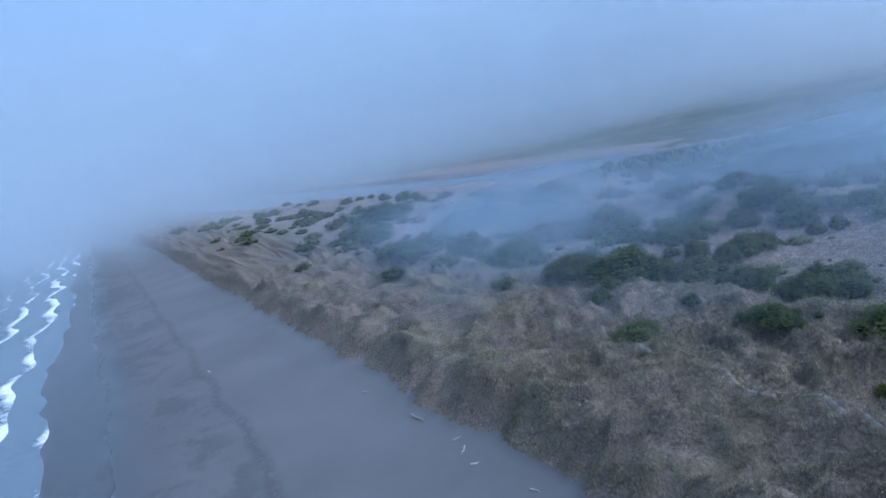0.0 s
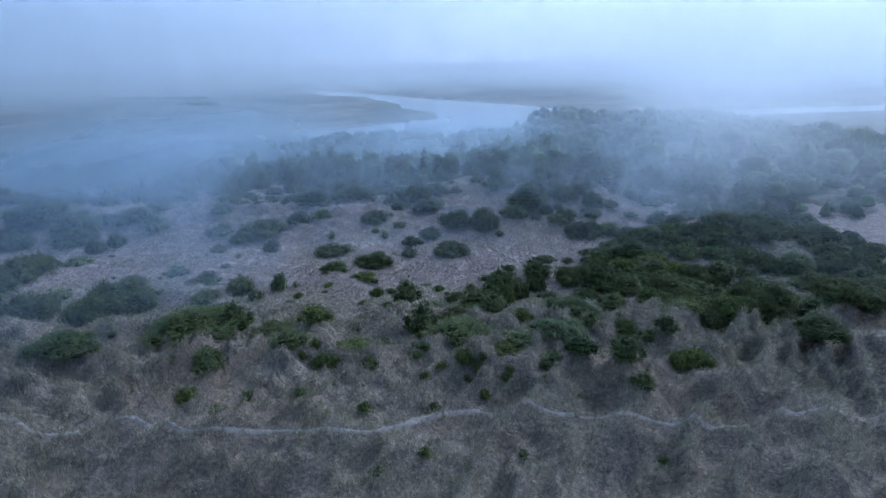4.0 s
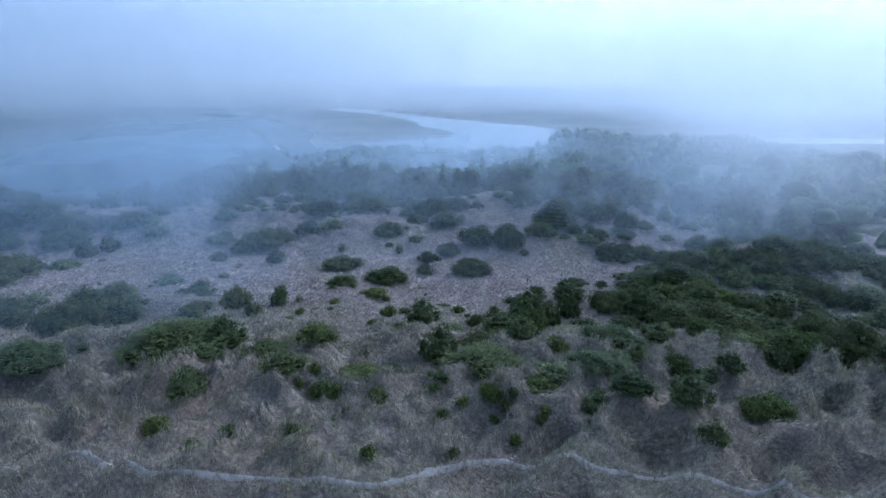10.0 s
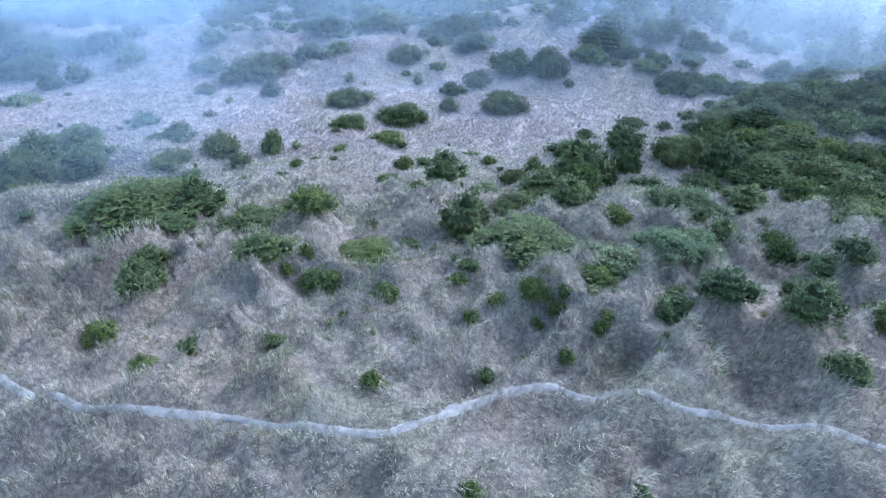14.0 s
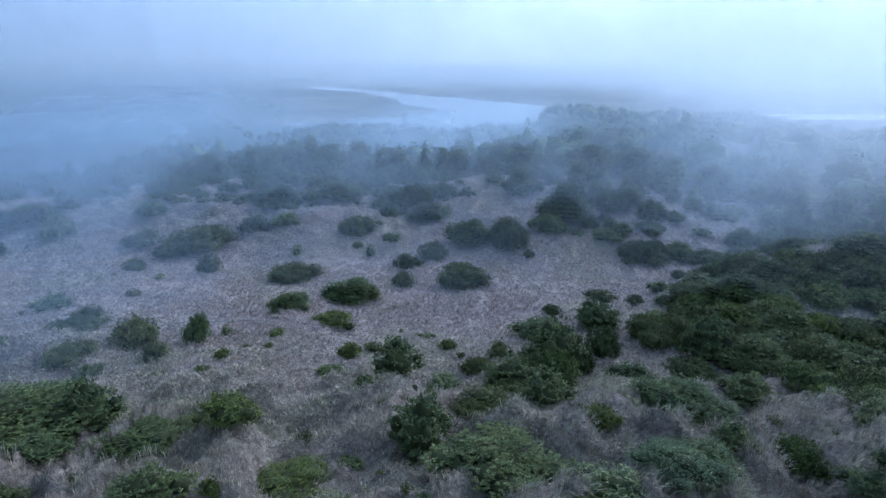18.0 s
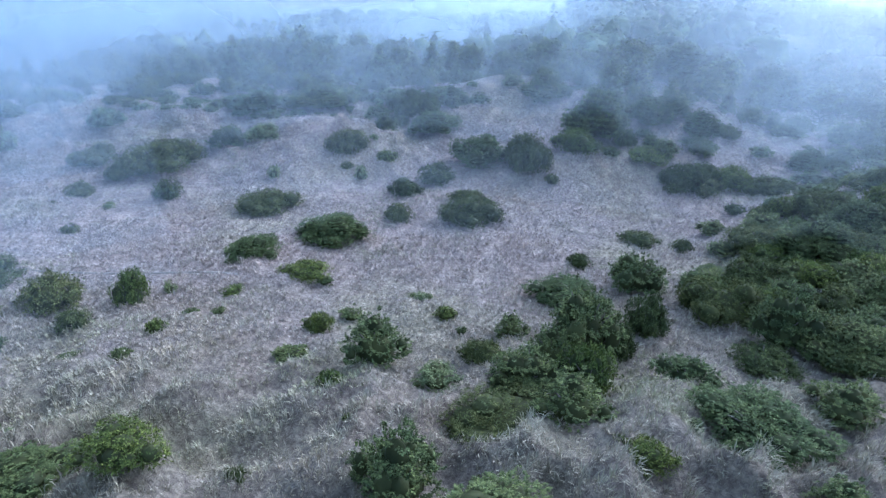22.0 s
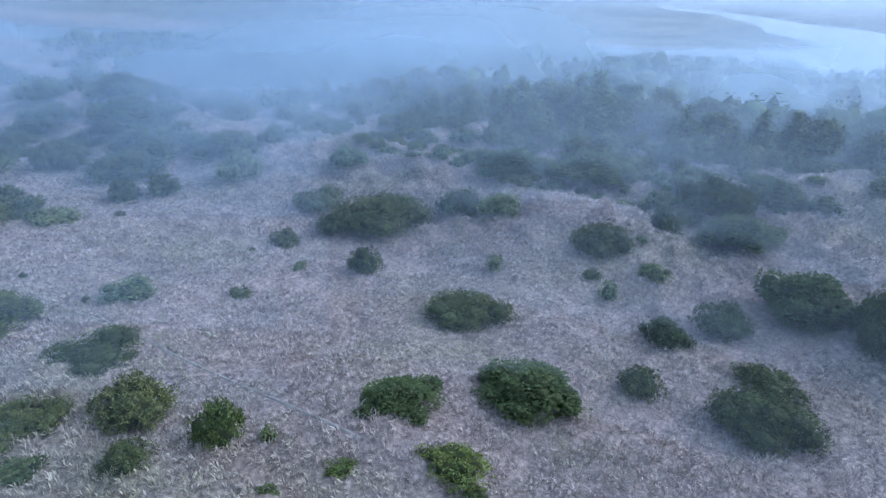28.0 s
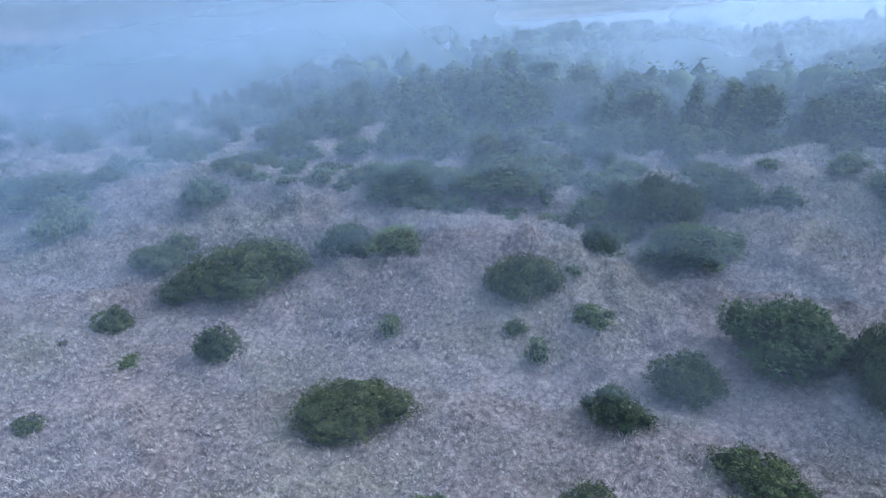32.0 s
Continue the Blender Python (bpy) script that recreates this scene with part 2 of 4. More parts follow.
def mat_driftwood():
    m, t, b = material("bleached_wood")
    p = place_of(t)
    n = noise_node(t, 5, 5, 0.6, p, 0.5)
    c = ramp_node(t, n.outputs[0], [(0.3, (0.20, 0.185, 0.17)), (0.7, (0.42, 0.40, 0.375))])
    t.links.new(c.outputs[0], b.inputs["Base Color"])
    b.inputs["Roughness"].default_value = 0.85
    bump_node(t, b, n.outputs[0], 0.5, 0.03)
    return m


def mat_sea():
    m, t, b = material("sea_water")
    p = place_of(t)
    sway = noise_node(t, 0.018, 2, 0.45, p, 0.2)
    xyz = t.nodes.new("ShaderNodeSeparateXYZ")
    t.links.new(p, xyz.inputs[0])
    out = math_node(t, "MULTIPLY_ADD", sway.outputs[0], 24.0)
    t.links.new(xyz.outputs[1], out.node.inputs[2])
    saw = math_node(t, "FRACT", math_node(t, "DIVIDE", out, 12.0), 0.0)
    # each wave carries a sharp white front and trails thinning lace behind it
    front = math_node(t, "MULTIPLY", range_node(t, saw, 0.30, 0.97), range_node(t, saw, 1.0, 0.95))
    lace = noise_node(t, 0.55, 6, 0.72, p, 1.6)
    broad = noise_node(t, 0.05, 3, 0.5, p)
    surf_zone = range_node(t, xyz.outputs[1], -110.0, -36.0, 0.0, 0.95)
    amount = math_node(t, "MULTIPLY", math_node(t, "MULTIPLY", front, surf_zone), range_node(t, broad.outputs[0], 0.34, 0.58, 0.6, 1.0))
    f = range_node(t, math_node(t, "ADD", amount, math_node(t, "MULTIPLY", lace.outputs[0], 1.1)), 1.04, 1.46)
    t.links.new(mix_node(t, (0.13, 0.17, 0.20), (0.80, 0.82, 0.84), f), b.inputs["Base Color"])
    t.links.new(math_node(t, "ADD", 0.22, math_node(t, "MULTIPLY", f, 0.6)), b.inputs["Roughness"])
    bump_node(t, b, lace.outputs[0], 0.35, 0.25)
    return m


def mat_river():
    m, t, b = material("river_water")
    p = place_of(t)
    n = noise_node(t, 0.4, 4, 0.6, p)
    b.inputs["Base Color"].default_value = (0.06, 0.09, 0.11, 1)
    b.inputs["Roughness"].default_value = 0.12
    b.inputs["IOR"].default_value = 1.33
    bump_node(t, b, n.outputs[0], 0.02, 0.05)
    return m


FOG_HUE, BANK_HUE = (0.485, 0.605, 0.72), (0.66, 0.735, 0.79)


def mat_mist(name, amount, scale, low, high, fade_axis=None, stretch=(1, 1, 1), fades=(), hue=FOG_HUE):
    """Thin fog: lets light through by noise; fades: (axis, from, to) spans over which it thickens from nothing."""
    m = bpy.data.materials.new(name)
    m.use_nodes = True
    t = m.node_tree
    t.nodes.remove(t.nodes["Principled BSDF"])
    out = t.nodes["Material Output"]
    p = place_of(t)
    mp = t.nodes.new("ShaderNodeMapping")
    mp.inputs["Scale"].default_value = stretch
    t.links.new(p, mp.inputs[0])
    n = noise_node(t, scale, 5, 0.5, mp.outputs[0], 0.1)
    value = t.nodes.new("ShaderNodeMapRange")
    value.interpolation_type = "SMOOTHSTEP"
    value.inputs[1].default_value, value.inputs[2].default_value = low, high
    value.inputs[4].default_value = amount
    t.links.new(n.outputs[0], value.inputs[0])
    v = value.outputs[0]
    xyz = t.nodes.new("ShaderNodeSeparateXYZ")
    t.links.new(p, xyz.inputs[0])
    for axis, a, b in fades:
        r = t.nodes.new("ShaderNodeMapRange")
        r.interpolation_type = "SMOOTHSTEP"
        r.inputs[1].default_value, r.inputs[2].default_value = min(a, b), max(a, b)
        r.inputs[3].default_value, r.inputs[4].default_value = (0, 1) if a < b else (1, 0)
        t.links.new(xyz.outputs[axis], r.inputs[0])
        mul = t.nodes.new("ShaderNodeMath")
        mul.operation = "MULTIPLY"
        t.links.new(v, mul.inputs[0])
        t.links.new(r.outputs[0], mul.inputs[1])
        v = mul.outputs[0]
    d = t.nodes.new("ShaderNodeBsdfDiffuse")
    d.inputs[0].default_value = (*hue, 1)
    s = t.nodes.new("ShaderNodeBsdfTranslucent")
    s.inputs[0].default_value = (*hue, 1)
    body = t.nodes.new("ShaderNodeMixShader")
    body.inputs[0].default_value = 0.75
    t.links.new(d.outputs[0], body.inputs[1])
    t.links.new(s.outputs[0], body.inputs[2])
    clear = t.nodes.new("ShaderNodeBsdfTransparent")
    mix = t.nodes.new("ShaderNodeMixShader")
    t.links.new(v, mix.inputs[0])
    t.links.new(clear.outputs[0], mix.inputs[1])
    t.links.new(body.outputs[0], mix.inputs[2])
    t.links.new(mix.outputs[0], out.inputs[0])
    return m


DUNE, SAND, MARSH, PATH, BLADES, BARK, WOOD, SEAWATER, RIVERWATER = (
    mat_dune(), mat_sand(), mat_marsh(), mat_path(), mat_blades(), mat_bark(), mat_driftwood(), mat_sea(), mat_river())
LEAF = {
    "pine": mat_leaf("pine_needles", (0.030, 0.040, 0.016), (0.062, 0.077, 0.030), (0.118, 0.135, 0.054)),
    "spruce": mat_leaf("spruce_needles", (0.027, 0.038, 0.018), (0.064, 0.085, 0.035), (0.122, 0.152, 0.064)),
    "broom": mat_leaf("yellow_green_leaves", (0.040, 0.058, 0.018), (0.085, 0.112, 0.030), (0.140, 0.168, 0.050)),
    "willow": mat_leaf("willow_leaves", (0.065, 0.088, 0.046), (0.120, 0.152, 0.080), (0.20, 0.235, 0.135)),
}
LITTER = mat_litter()
# dark green for the crowns' core shells: inner shade put into the colour
INNER_SHADE = mat_leaf("inner_shade", (0.028, 0.034, 0.016), (0.038, 0.046, 0.021), (0.050, 0.060, 0.026))


# ---- lie of the land ----
def vnoise(x, y, seed=0):
    """Smooth value noise in -1..1 on arrays."""
    x, y = np.asarray(x, float), np.asarray(y, float)
    xi, yi = np.floor(x), np.floor(y)
    fx, fy = x - xi, y - yi
    fx, fy = fx * fx * (3 - 2 * fx), fy * fy * (3 - 2 * fy)

    def lattice(a, b):
        v = np.sin(a * 127.1 + b * 311.7 + seed * 74.7) * 43758.5453
        return (v - np.floor(v)) * 2 - 1

    low = lattice(xi, yi) * (1 - fx) + lattice(xi + 1, yi) * fx
    high = lattice(xi, yi + 1) * (1 - fx) + lattice(xi + 1, yi + 1) * fx
    return low * (1 - fy) + high * fy


def smooth(a, b, v):
    s = np.clip((v - a) / (b - a), 0, 1)
    return s * s * (3 - 2 * s)


def bump(x, y, cx, cy, sx, sy, amp, turn=0.0):
    c, s = math.cos(radians(turn)), math.sin(radians(turn))
    u, v = (x - cx) * c + (y - cy) * s, (y - cy) * c - (x - cx) * s
    return amp * np.exp(-((u / sx) ** 2 + (v / sy) ** 2))


def ridge_bump(x, y, cx, cy, sx, front, back, amp, turn=0.0):
    """A dune with a long seaward slope and a short lee slope."""
    c, s = math.cos(radians(turn)), math.sin(radians(turn))
    u, v = (x - cx) * c + (y - cy) * s, (y - cy) * c - (x - cx) * s
    return amp * np.exp(-((u / sx) ** 2)) * np.where(v < 0, np.exp(-(np.abs(v) / front) ** 1.35), np.exp(-(np.abs(v) / back) ** 1.6))


SEA, RIVER = -6.0, -5.4
PATH_X = [-75.0, -60.0, -45.0, -32.6, -26.5, -24.1, -20.8, -16.5, -13.4, -9.3, -5.5, -2.9, -0.1, 3.0, 4.9, 7.7, 10.1, 13.7, 16.3, 19.6, 22.1, 30.0, 45.0]
PATH_Y = [44.5, 44.5, 45.0, 41.3, 41.5, 41.0, 40.0, 39.9, 40.1, 38.6, 38.5, 39.3, 41.4, 43.8, 44.5, 41.7, 41.2, 41.2, 39.3, 39.3, 37.9, 38.5, 39.0]


def near_bank(x):
    return np.interp(x, [-2500, -900, -600, -445, -236, -120, -40, 30, 48, 66, 100, 150, 400, 2500],
                     [60, 70, 112, 170, 196, 275, 290, 296, 316, 346, 356, 350, 360, 420]) + 5 * vnoise(x / 37, 0 * x, 3)


def far_bank(x):
    return np.interp(x, [-2500, -900, -600, -445, -236, -120, -60, 0, 16],
                     [230, 230, 240, 238, 262, 318, 334, 366, 388]) + 4 * vnoise(x / 29, 0 * x, 5)


def wood_edge(x):
    """Where the wood begins, going inland."""
    return np.interp(x, [-200, -110, -60, -30, 0, 20, 45, 90, 150], [172, 154, 141, 137, 136, 129, 120, 110, 106])


def wet_depth(x, y):
    """Above 0 in the river and the estuary, in metres from the bank."""
    strip = np.minimum(y - near_bank(x), far_bank(np.minimum(x, 16)) - y)
    edge = np.interp(y, [300, 388, 450, 540, 640, 700], [90, 16, 2, -20, -70, -120]) + 5 * vnoise(y / 31, 0 * y, 8)
    shore = 640 - 1.5 * (x + 40) + 14 * vnoise(x / 60, y / 60, 9)
    bay = np.minimum(np.minimum(x - edge, shore - y), y - near_bank(x))
    islet = (np.hypot((x - 60) / 19, (y - 408) / 5) - 1) * 6
    return np.minimum(np.maximum(strip, bay), islet)


def ground(x, y):
    """Height of the land."""
    x, y = np.asarray(x, float), np.asarray(y, float)
    base = np.interp(y, [28, 38, 50, 65, 80, 100, 108, 116, 122, 130, 142, 165, 200, 250, 280, 2500],
                     [0.3, 1.0, 1.2, 0.5, -0.8, -2.3, -2.2, -0.7, 0.9, 1.7, 2.2, 0.6, -1.2, -2.6, -3.8, -3.8])
    base = base + 1.9 * smooth(-22, -60, x) * smooth(70, 85, y) * smooth(135, 105, y)
    base = base - 2.6 * smooth(38, 54, x) * smooth(110, 124, y) * smooth(165, 145, y) - 1.4 * smooth(-38, -56, x) * smooth(124, 134, y) * smooth(175, 150, y)
    # the bare dunes at the back of the hollow
    base = base + ridge_bump(x, y, -14, 119.3, 8.5, 8.0, 3.0, 3.3, -4) + ridge_bump(x, y, -33, 125.0, 13, 7.5, 3.5, 1.7, 10) + ridge_bump(x, y, -52, 124, 13, 8, 4, 1.3, 6)
    base = base + bump(x, y, -9, 129, 13, 4.0, 1.0) + bump(x, y, 11, 139, 9, 8, 1.9) + bump(x, y, 28, 131, 8, 5, 2.2) - bump(x, y, 1, 120, 4.5, 7, 0.7)
    # the overgrown hillock
    base = base + bump(x, y, 46, 93, 10, 10, 5.4) + bump(x, y, 60, 90, 12, 12, 3.2) + bump(x, y, 36, 84, 9, 10, 2.0)
    base = base + bump(x, y, 17, 111, 11, 5, 1.8) + bump(x, y, -34, 78.5, 4.5, 3.4, 1.7) + bump(x, y, 31, 118, 11, 7, 1.8)
    base = base + bump(x, y, -21, 90, 12, 4.5, 0.7, 25) + bump(x, y, -15, 86, 6, 2.2, 0.8) + bump(x, y, 30, 44, 9, 7, 1.2)
    base = base + bump(x, y, -95, 128, 22, 9, 2.4) + bump(x, y, -120, 165, 30, 14, 2.2) + bump(x, y, 70, 190, 40, 26, 5.0)
    base = base + bump(x, y, 72, 325, 24, 22, 4.0)
    base = base - bump(x, y, 25.5, 41.0, 4.0, 1.7, 1.6, -12)
    dunes = smooth(21, 30, y) * smooth(265, 225, y)
    wx, wy = x + 3.0 * vnoise(x / 11, y / 11, 81), y + 2.2 * vnoise(x / 9, y / 9, 82)
    # crests that run slantwise inland, cut by the wind
    along, across = 0.62 * wx + 0.78 * wy, 0.78 * wx - 0.62 * wy
    ridge = (1 - np.abs(vnoise(along / 12, across / 4.0, 1))) ** 2.0
    swale = (1 - np.abs(vnoise(wx / 15 + 0.35 * wy / 15, wy / 6.5, 19))) ** 1.5
    hump = (1 - np.abs(vnoise(along / 5.5, across / 2.5, 16))) ** 1.9
    small = (1 - np.abs(vnoise(wx / 2.2 + 0.3 * wy, wy / 1.8, 17))) ** 1.5
    tread = smooth(0.5, 2.8, np.abs(y - np.interp(x, PATH_X, PATH_Y)))
    peaks = smooth(40, 47, y) * smooth(66, 58, y)
    base = base + dunes * smooth(80, 62, y) * (1.8 * (ridge - 0.42) + 1.6 * (swale - 0.45) + (0.15 + 0.85 * tread) * ((0.95 + 1.1 * peaks) * (hump - 0.42) + (0.4 + 0.5 * peaks) * (small - 0.5)) + 0.5 * (1 - tread))
    base = base + dunes * smooth(110, 117, y) * smooth(150, 136, y) * (1.0 * (hump - 0.45) + 0.7 * (small - 0.5))
    base = base + dunes * (0.35 * vnoise(x / 6, y / 4, 2) + 0.4 * vnoise(x / 21, y / 17, 6))
    base = base + dunes * 1.0 * smooth(125, 155, y) * vnoise(x / 24, y / 18, 7)
    wet = wet_depth(x, y)
    base = np.where(y > 120, base * (1 - smooth(-14, 0, wet)) + (RIVER - 0.1) * smooth(-14, 0, wet), base)
    base = base - 2.0 * smooth(0, 8, wet) * (y > 120)
    beyond = smooth(300, 420, y) * (wet < 0)
    base = base + beyond * (0.7 * vnoise(x / 45, y / 30, 11) - 0.8)
    # the strand: a low scarp at the foot of the dunes, then a gentle fall to the sea
    foot = 23.5 - 3.0 * smooth(-50, -15, x) + 1.6 * vnoise(x / 5.5, 0 * x, 12) + 0.8 * vnoise(x / 1.7, 0 * x, 13) + 3.0 * smooth(-350, -900, x) * vnoise(x / 60, 0 * x, 14)
    strand = np.interp(y, [-2500, -120, -40, -18, 0, 16, 24], [-14, -9, -6.5, -5.6, -5.0, -4.2, -3.4]) + 0.07 * vnoise(x / 9, y / 5, 15) + 0.14 * smooth(-8, -24, y) * vnoise(x / 45, y / 60, 18)
    k = smooth(-0.8, 6.5, y - foot)
    return strand * (1 - k) + base * k


# ---- building helpers ----
def mesh_from(name, verts, faces, mat, smooth_shade=False):
    """A mesh from arrays: verts (n, 3), faces (m, 3) or (m, 4)."""
    verts, faces = np.asarray(verts, np.float32), np.asarray(faces, np.int32)
    me = bpy.data.meshes.new(name)
    me.vertices.add(len(verts))
    me.vertices.foreach_set("co", verts.ravel())
    k = faces.shape[1]
    me.loops.add(faces.size)
    me.loops.foreach_set("vertex_index", faces.ravel())
    me.polygons.add(len(faces))
    me.polygons.foreach_set("loop_start", np.arange(0, faces.size, k, dtype=np.int32))
    me.polygons.foreach_set("loop_total", np.full(len(faces), k, np.int32))
    if smooth_shade:
        me.polygons.foreach_set("use_smooth", np.ones(len(faces), bool))
    for one in (mat if isinstance(mat, list) else [mat]):
        me.materials.append(one)
    me.update(calc_edges=True)
    return me


def part(name, me, parent, label=""):
    ob = new(name, me)
    ob.parent = parent
    return tagged(ob, label) if label else ob


def tube(points, radii, sides=7):
    """Verts and quads of a tapered tube along points."""
    points = [Vector(p) for p in points]
    verts, faces = [], []
    for i, (p, r) in enumerate(zip(points, radii)):
        along = (points[min(i + 1, len(points) - 1)] - points[max(i - 1, 0)]).normalized()
        side = along.cross(Vector((0.31, 0.17, 0.93))).normalized()
        other = along.cross(side)
        for k in range(sides):
            a = 2 * math.pi * k / sides
            verts.append(p + (side * math.cos(a) + other * math.sin(a)) * r)
    for i in range(len(points) - 1):
        for k in range(sides):
            a, b = i * sides + k, i * sides + (k + 1) % sides
            faces.append((a, b, b + sides, a + sides))
    return verts, faces


def joined(pieces):
    verts, faces = [], []
    for v, f in pieces:
        n = len(verts)
        verts += [tuple(p) for p in v]
        faces += [tuple(i + n for i in q) for q in f]
    return verts, faces


# ---- trodden paths ----
def trail(points, width, label, worn=True):
    pts = np.array(points, float)
    d = np.r_[0, np.cumsum(np.hypot(*np.diff(pts, axis=0).T))]
    s = np.arange(0, d[-1], 0.4)
    x, y = np.interp(s, d, pts[:, 0]), np.interp(s, d, pts[:, 1])
    for _ in range(12):
        x[1:-1], y[1:-1] = (x[:-2] + x[1:-1] + x[2:]) / 3, (y[:-2] + y[1:-1] + y[2:]) / 3
    tx, ty = np.gradient(x), np.gradient(y)
    length = np.hypot(tx, ty)
    ox, oy = -ty / length, tx / length
    if not worn:
        return np.stack([x, y], 1)
    rows = []
    for k in np.linspace(-1, 1, 5):
        w = 0.5 * width * k * (1 + 0.6 * vnoise(s / 0.9, 0 * s + k, 41))
        X, Y = x + ox * w, y + oy * w
        rows.append(np.stack([X, Y, ground(X, Y) + 0.09 - 0.12 * abs(k)], 1))
    n = len(s)
    c = (np.arange(4)[:, None] * n + np.arange(n - 1)[None, :]).ravel()
    tagged(new("path", mesh_from("path", np.concatenate(rows), np.stack([c, c + n, c + n + 1, c + 1], 1), PATH, True)), label, "path", kind="structure")
    return np.stack([x, y], 1)


TRAILS = [
    trail(list(zip(PATH_X, PATH_Y)), 0.52, "narrow pale footpath trodden through dune grass"),
    trail([(-23.5, 41.5), (-22.9, 42.7), (-22.7, 46.0), (-21.3, 48.6)], 0.26, "", False),
    trail([(-5.1, 38.8), (-3.7, 40.5), (-0.5, 45.8), (5.3, 50.0)], 0.26, "", False),
    trail([(-52.7, 80.5), (-47.1, 84.4), (-34.1, 85.1), (-27.6, 84.9), (-22.9, 85.0), (-18.6, 84.5), (-14.7, 84.5)], 0.30, "faint pale track worn through the short grass"),
]


# ---- the ground: one sheet from the surf to the horizon ----
def steps(spans):
    return np.unique(np.concatenate([np.arange(a, b, s) for a, b, s in spans]).round(3))


gx = steps([(-2600, -600, 100), (-600, -200, 12), (-200, -80, 1.6), (-80, 62, 0.42), (62, 140, 1.6), (140, 500, 12), (500, 2601, 100)])
gy = steps([(-2500, -100, 120), (-100, 10, 3.0), (10, 22, 1.0), (22, 132, 0.42), (132, 300, 1.8), (300, 480, 5), (480, 800, 20), (800, 3001, 110)])
GX, GY = np.meshgrid(gx, gy)
GZ = ground(GX, GY)
near = smooth(25, 28, GY) * smooth(150, 128, GY) * smooth(-90, -75, GX) * smooth(75, 60, GX)
for line in TRAILS:
    for px, py in line:
        i, j = np.searchsorted(gy, py), np.searchsorted(gx, px)
        near[i - 2:i + 2, j - 2:j + 2] = 0.0
SX, SY = GX + 0.8 * vnoise(GX / 3, GY / 3, 23), GY + 0.8 * vnoise(GX / 3, GY / 3, 24)
ripple = (1 - np.abs(vnoise((0.55 * SX + 0.84 * SY) / 3.4, (0.84 * SX - 0.55 * SY) / 1.5, 21))) ** 1.6
GZ = GZ + near * ((0.70 - 0.40 * smooth(58, 78, GY)) * (ripple - 0.5) + 0.10 * vnoise(GX / 0.6, GY / 0.6, 22))
nx, ny = len(gx), len(gy)
cell = (np.arange(ny - 1)[:, None] * nx + np.arange(nx - 1)[None, :]).ravel()
land = mesh_from("ground", np.stack([GX.ravel(), GY.ravel(), GZ.ravel()], 1),
                 np.stack([cell, cell + 1, cell + 1 + nx, cell + nx], 1), [DUNE, SAND, MARSH, LITTER], True)
cx, cy = 0.5 * (GX[1:, 1:] + GX[:-1, :-1]).ravel(), 0.5 * (GY[1:, 1:] + GY[:-1, :-1]).ravel()
cz = 0.25 * (GZ[1:, 1:] + GZ[:-1, :-1] + GZ[1:, :-1] + GZ[:-1, 1:]).ravel()
kind = np.where((cy < 40) & (cz < -3.1), 1, np.where(cy > 300, 2, 0))
wet_c = wet_depth(cx, cy)
kind = np.where((cy > 120) & (wet_c > -7), 1, kind)
kind = np.where((cy > wood_edge(cx) + 12 + 7 * vnoise(cx / 7, cy / 7, 63)) & (wet_c < -9) & (cy < 300) & (cx > -240), 3, kind)
hill = (cx > np.interp(cy, [62, 70, 76, 79, 85, 96, 103, 114], [30, 29, 27, 22, 23, 35, 42, 49])) & (cy > 63) & (cy < 112) & (cx < 80) & (((cx - 46.5) / 6.5) ** 2 + ((cy - 92.6) / 2.2) ** 2 > 1) & (((cx - 41) / 5.0) ** 2 + ((cy - 79.5) / 2.0) ** 2 > 1)
kind = np.where(hill & (vnoise(cx / 3.0, cy / 3.0, 64) > -0.35), 3, kind)
land.polygons.foreach_set("material_index", kind.astype(np.int32))
tagged(new("ground", land), "grassy coastal dunes, dark sand beach and marsh beyond", "dunes", kind="structure")


def sheet(name, x0, x1, y0, y1, z, n, m, mat, wave=None):
    xs, ys = np.linspace(x0, x1, n), np.linspace(y0, y1, m)
    X, Y = np.meshgrid(xs, ys)
    Z = np.full_like(X, z) + (wave(X, Y) if wave else 0)
    c = (np.arange(m - 1)[:, None] * n + np.arange(n - 1)[None, :]).ravel()
    return mesh_from(name, np.stack([X.ravel(), Y.ravel(), Z.ravel()], 1), np.stack([c, c + 1, c + 1 + n, c + n], 1), mat, True)


def swell(x, y):
    near_shore = smooth(-260, -80, y) * smooth(-36, -60, y)
    return near_shore * (0.32 * np.sin(y / 4.2 + 1.6 * vnoise(x / 45, 0 * x, 31)) + 0.18 * vnoise(x / 5, y / 3, 32) + 0.1 * vnoise(x / 1.9, y / 1.4, 33))


surf = sheet("water", -900, 300, -300, -14, SEA, 420, 160, SEAWATER, swell)
tagged(new("water_sea", surf), "grey-green surf with white foam washing up the beach", "sea", kind="structure")
offing = sheet("water", -2600, 2600, -2500, -295, SEA, 12, 8, SEAWATER)
tagged(new("water_offing", offing), "open grey-blue sea off the beach", "sea", kind="structure")
stream = sheet("water", -1500, 1500, 60, 760, RIVER, 16, 10, RIVERWATER)
tagged(new("water_river", stream), "calm pale river and estuary behind the dunes", "river", kind="structure")


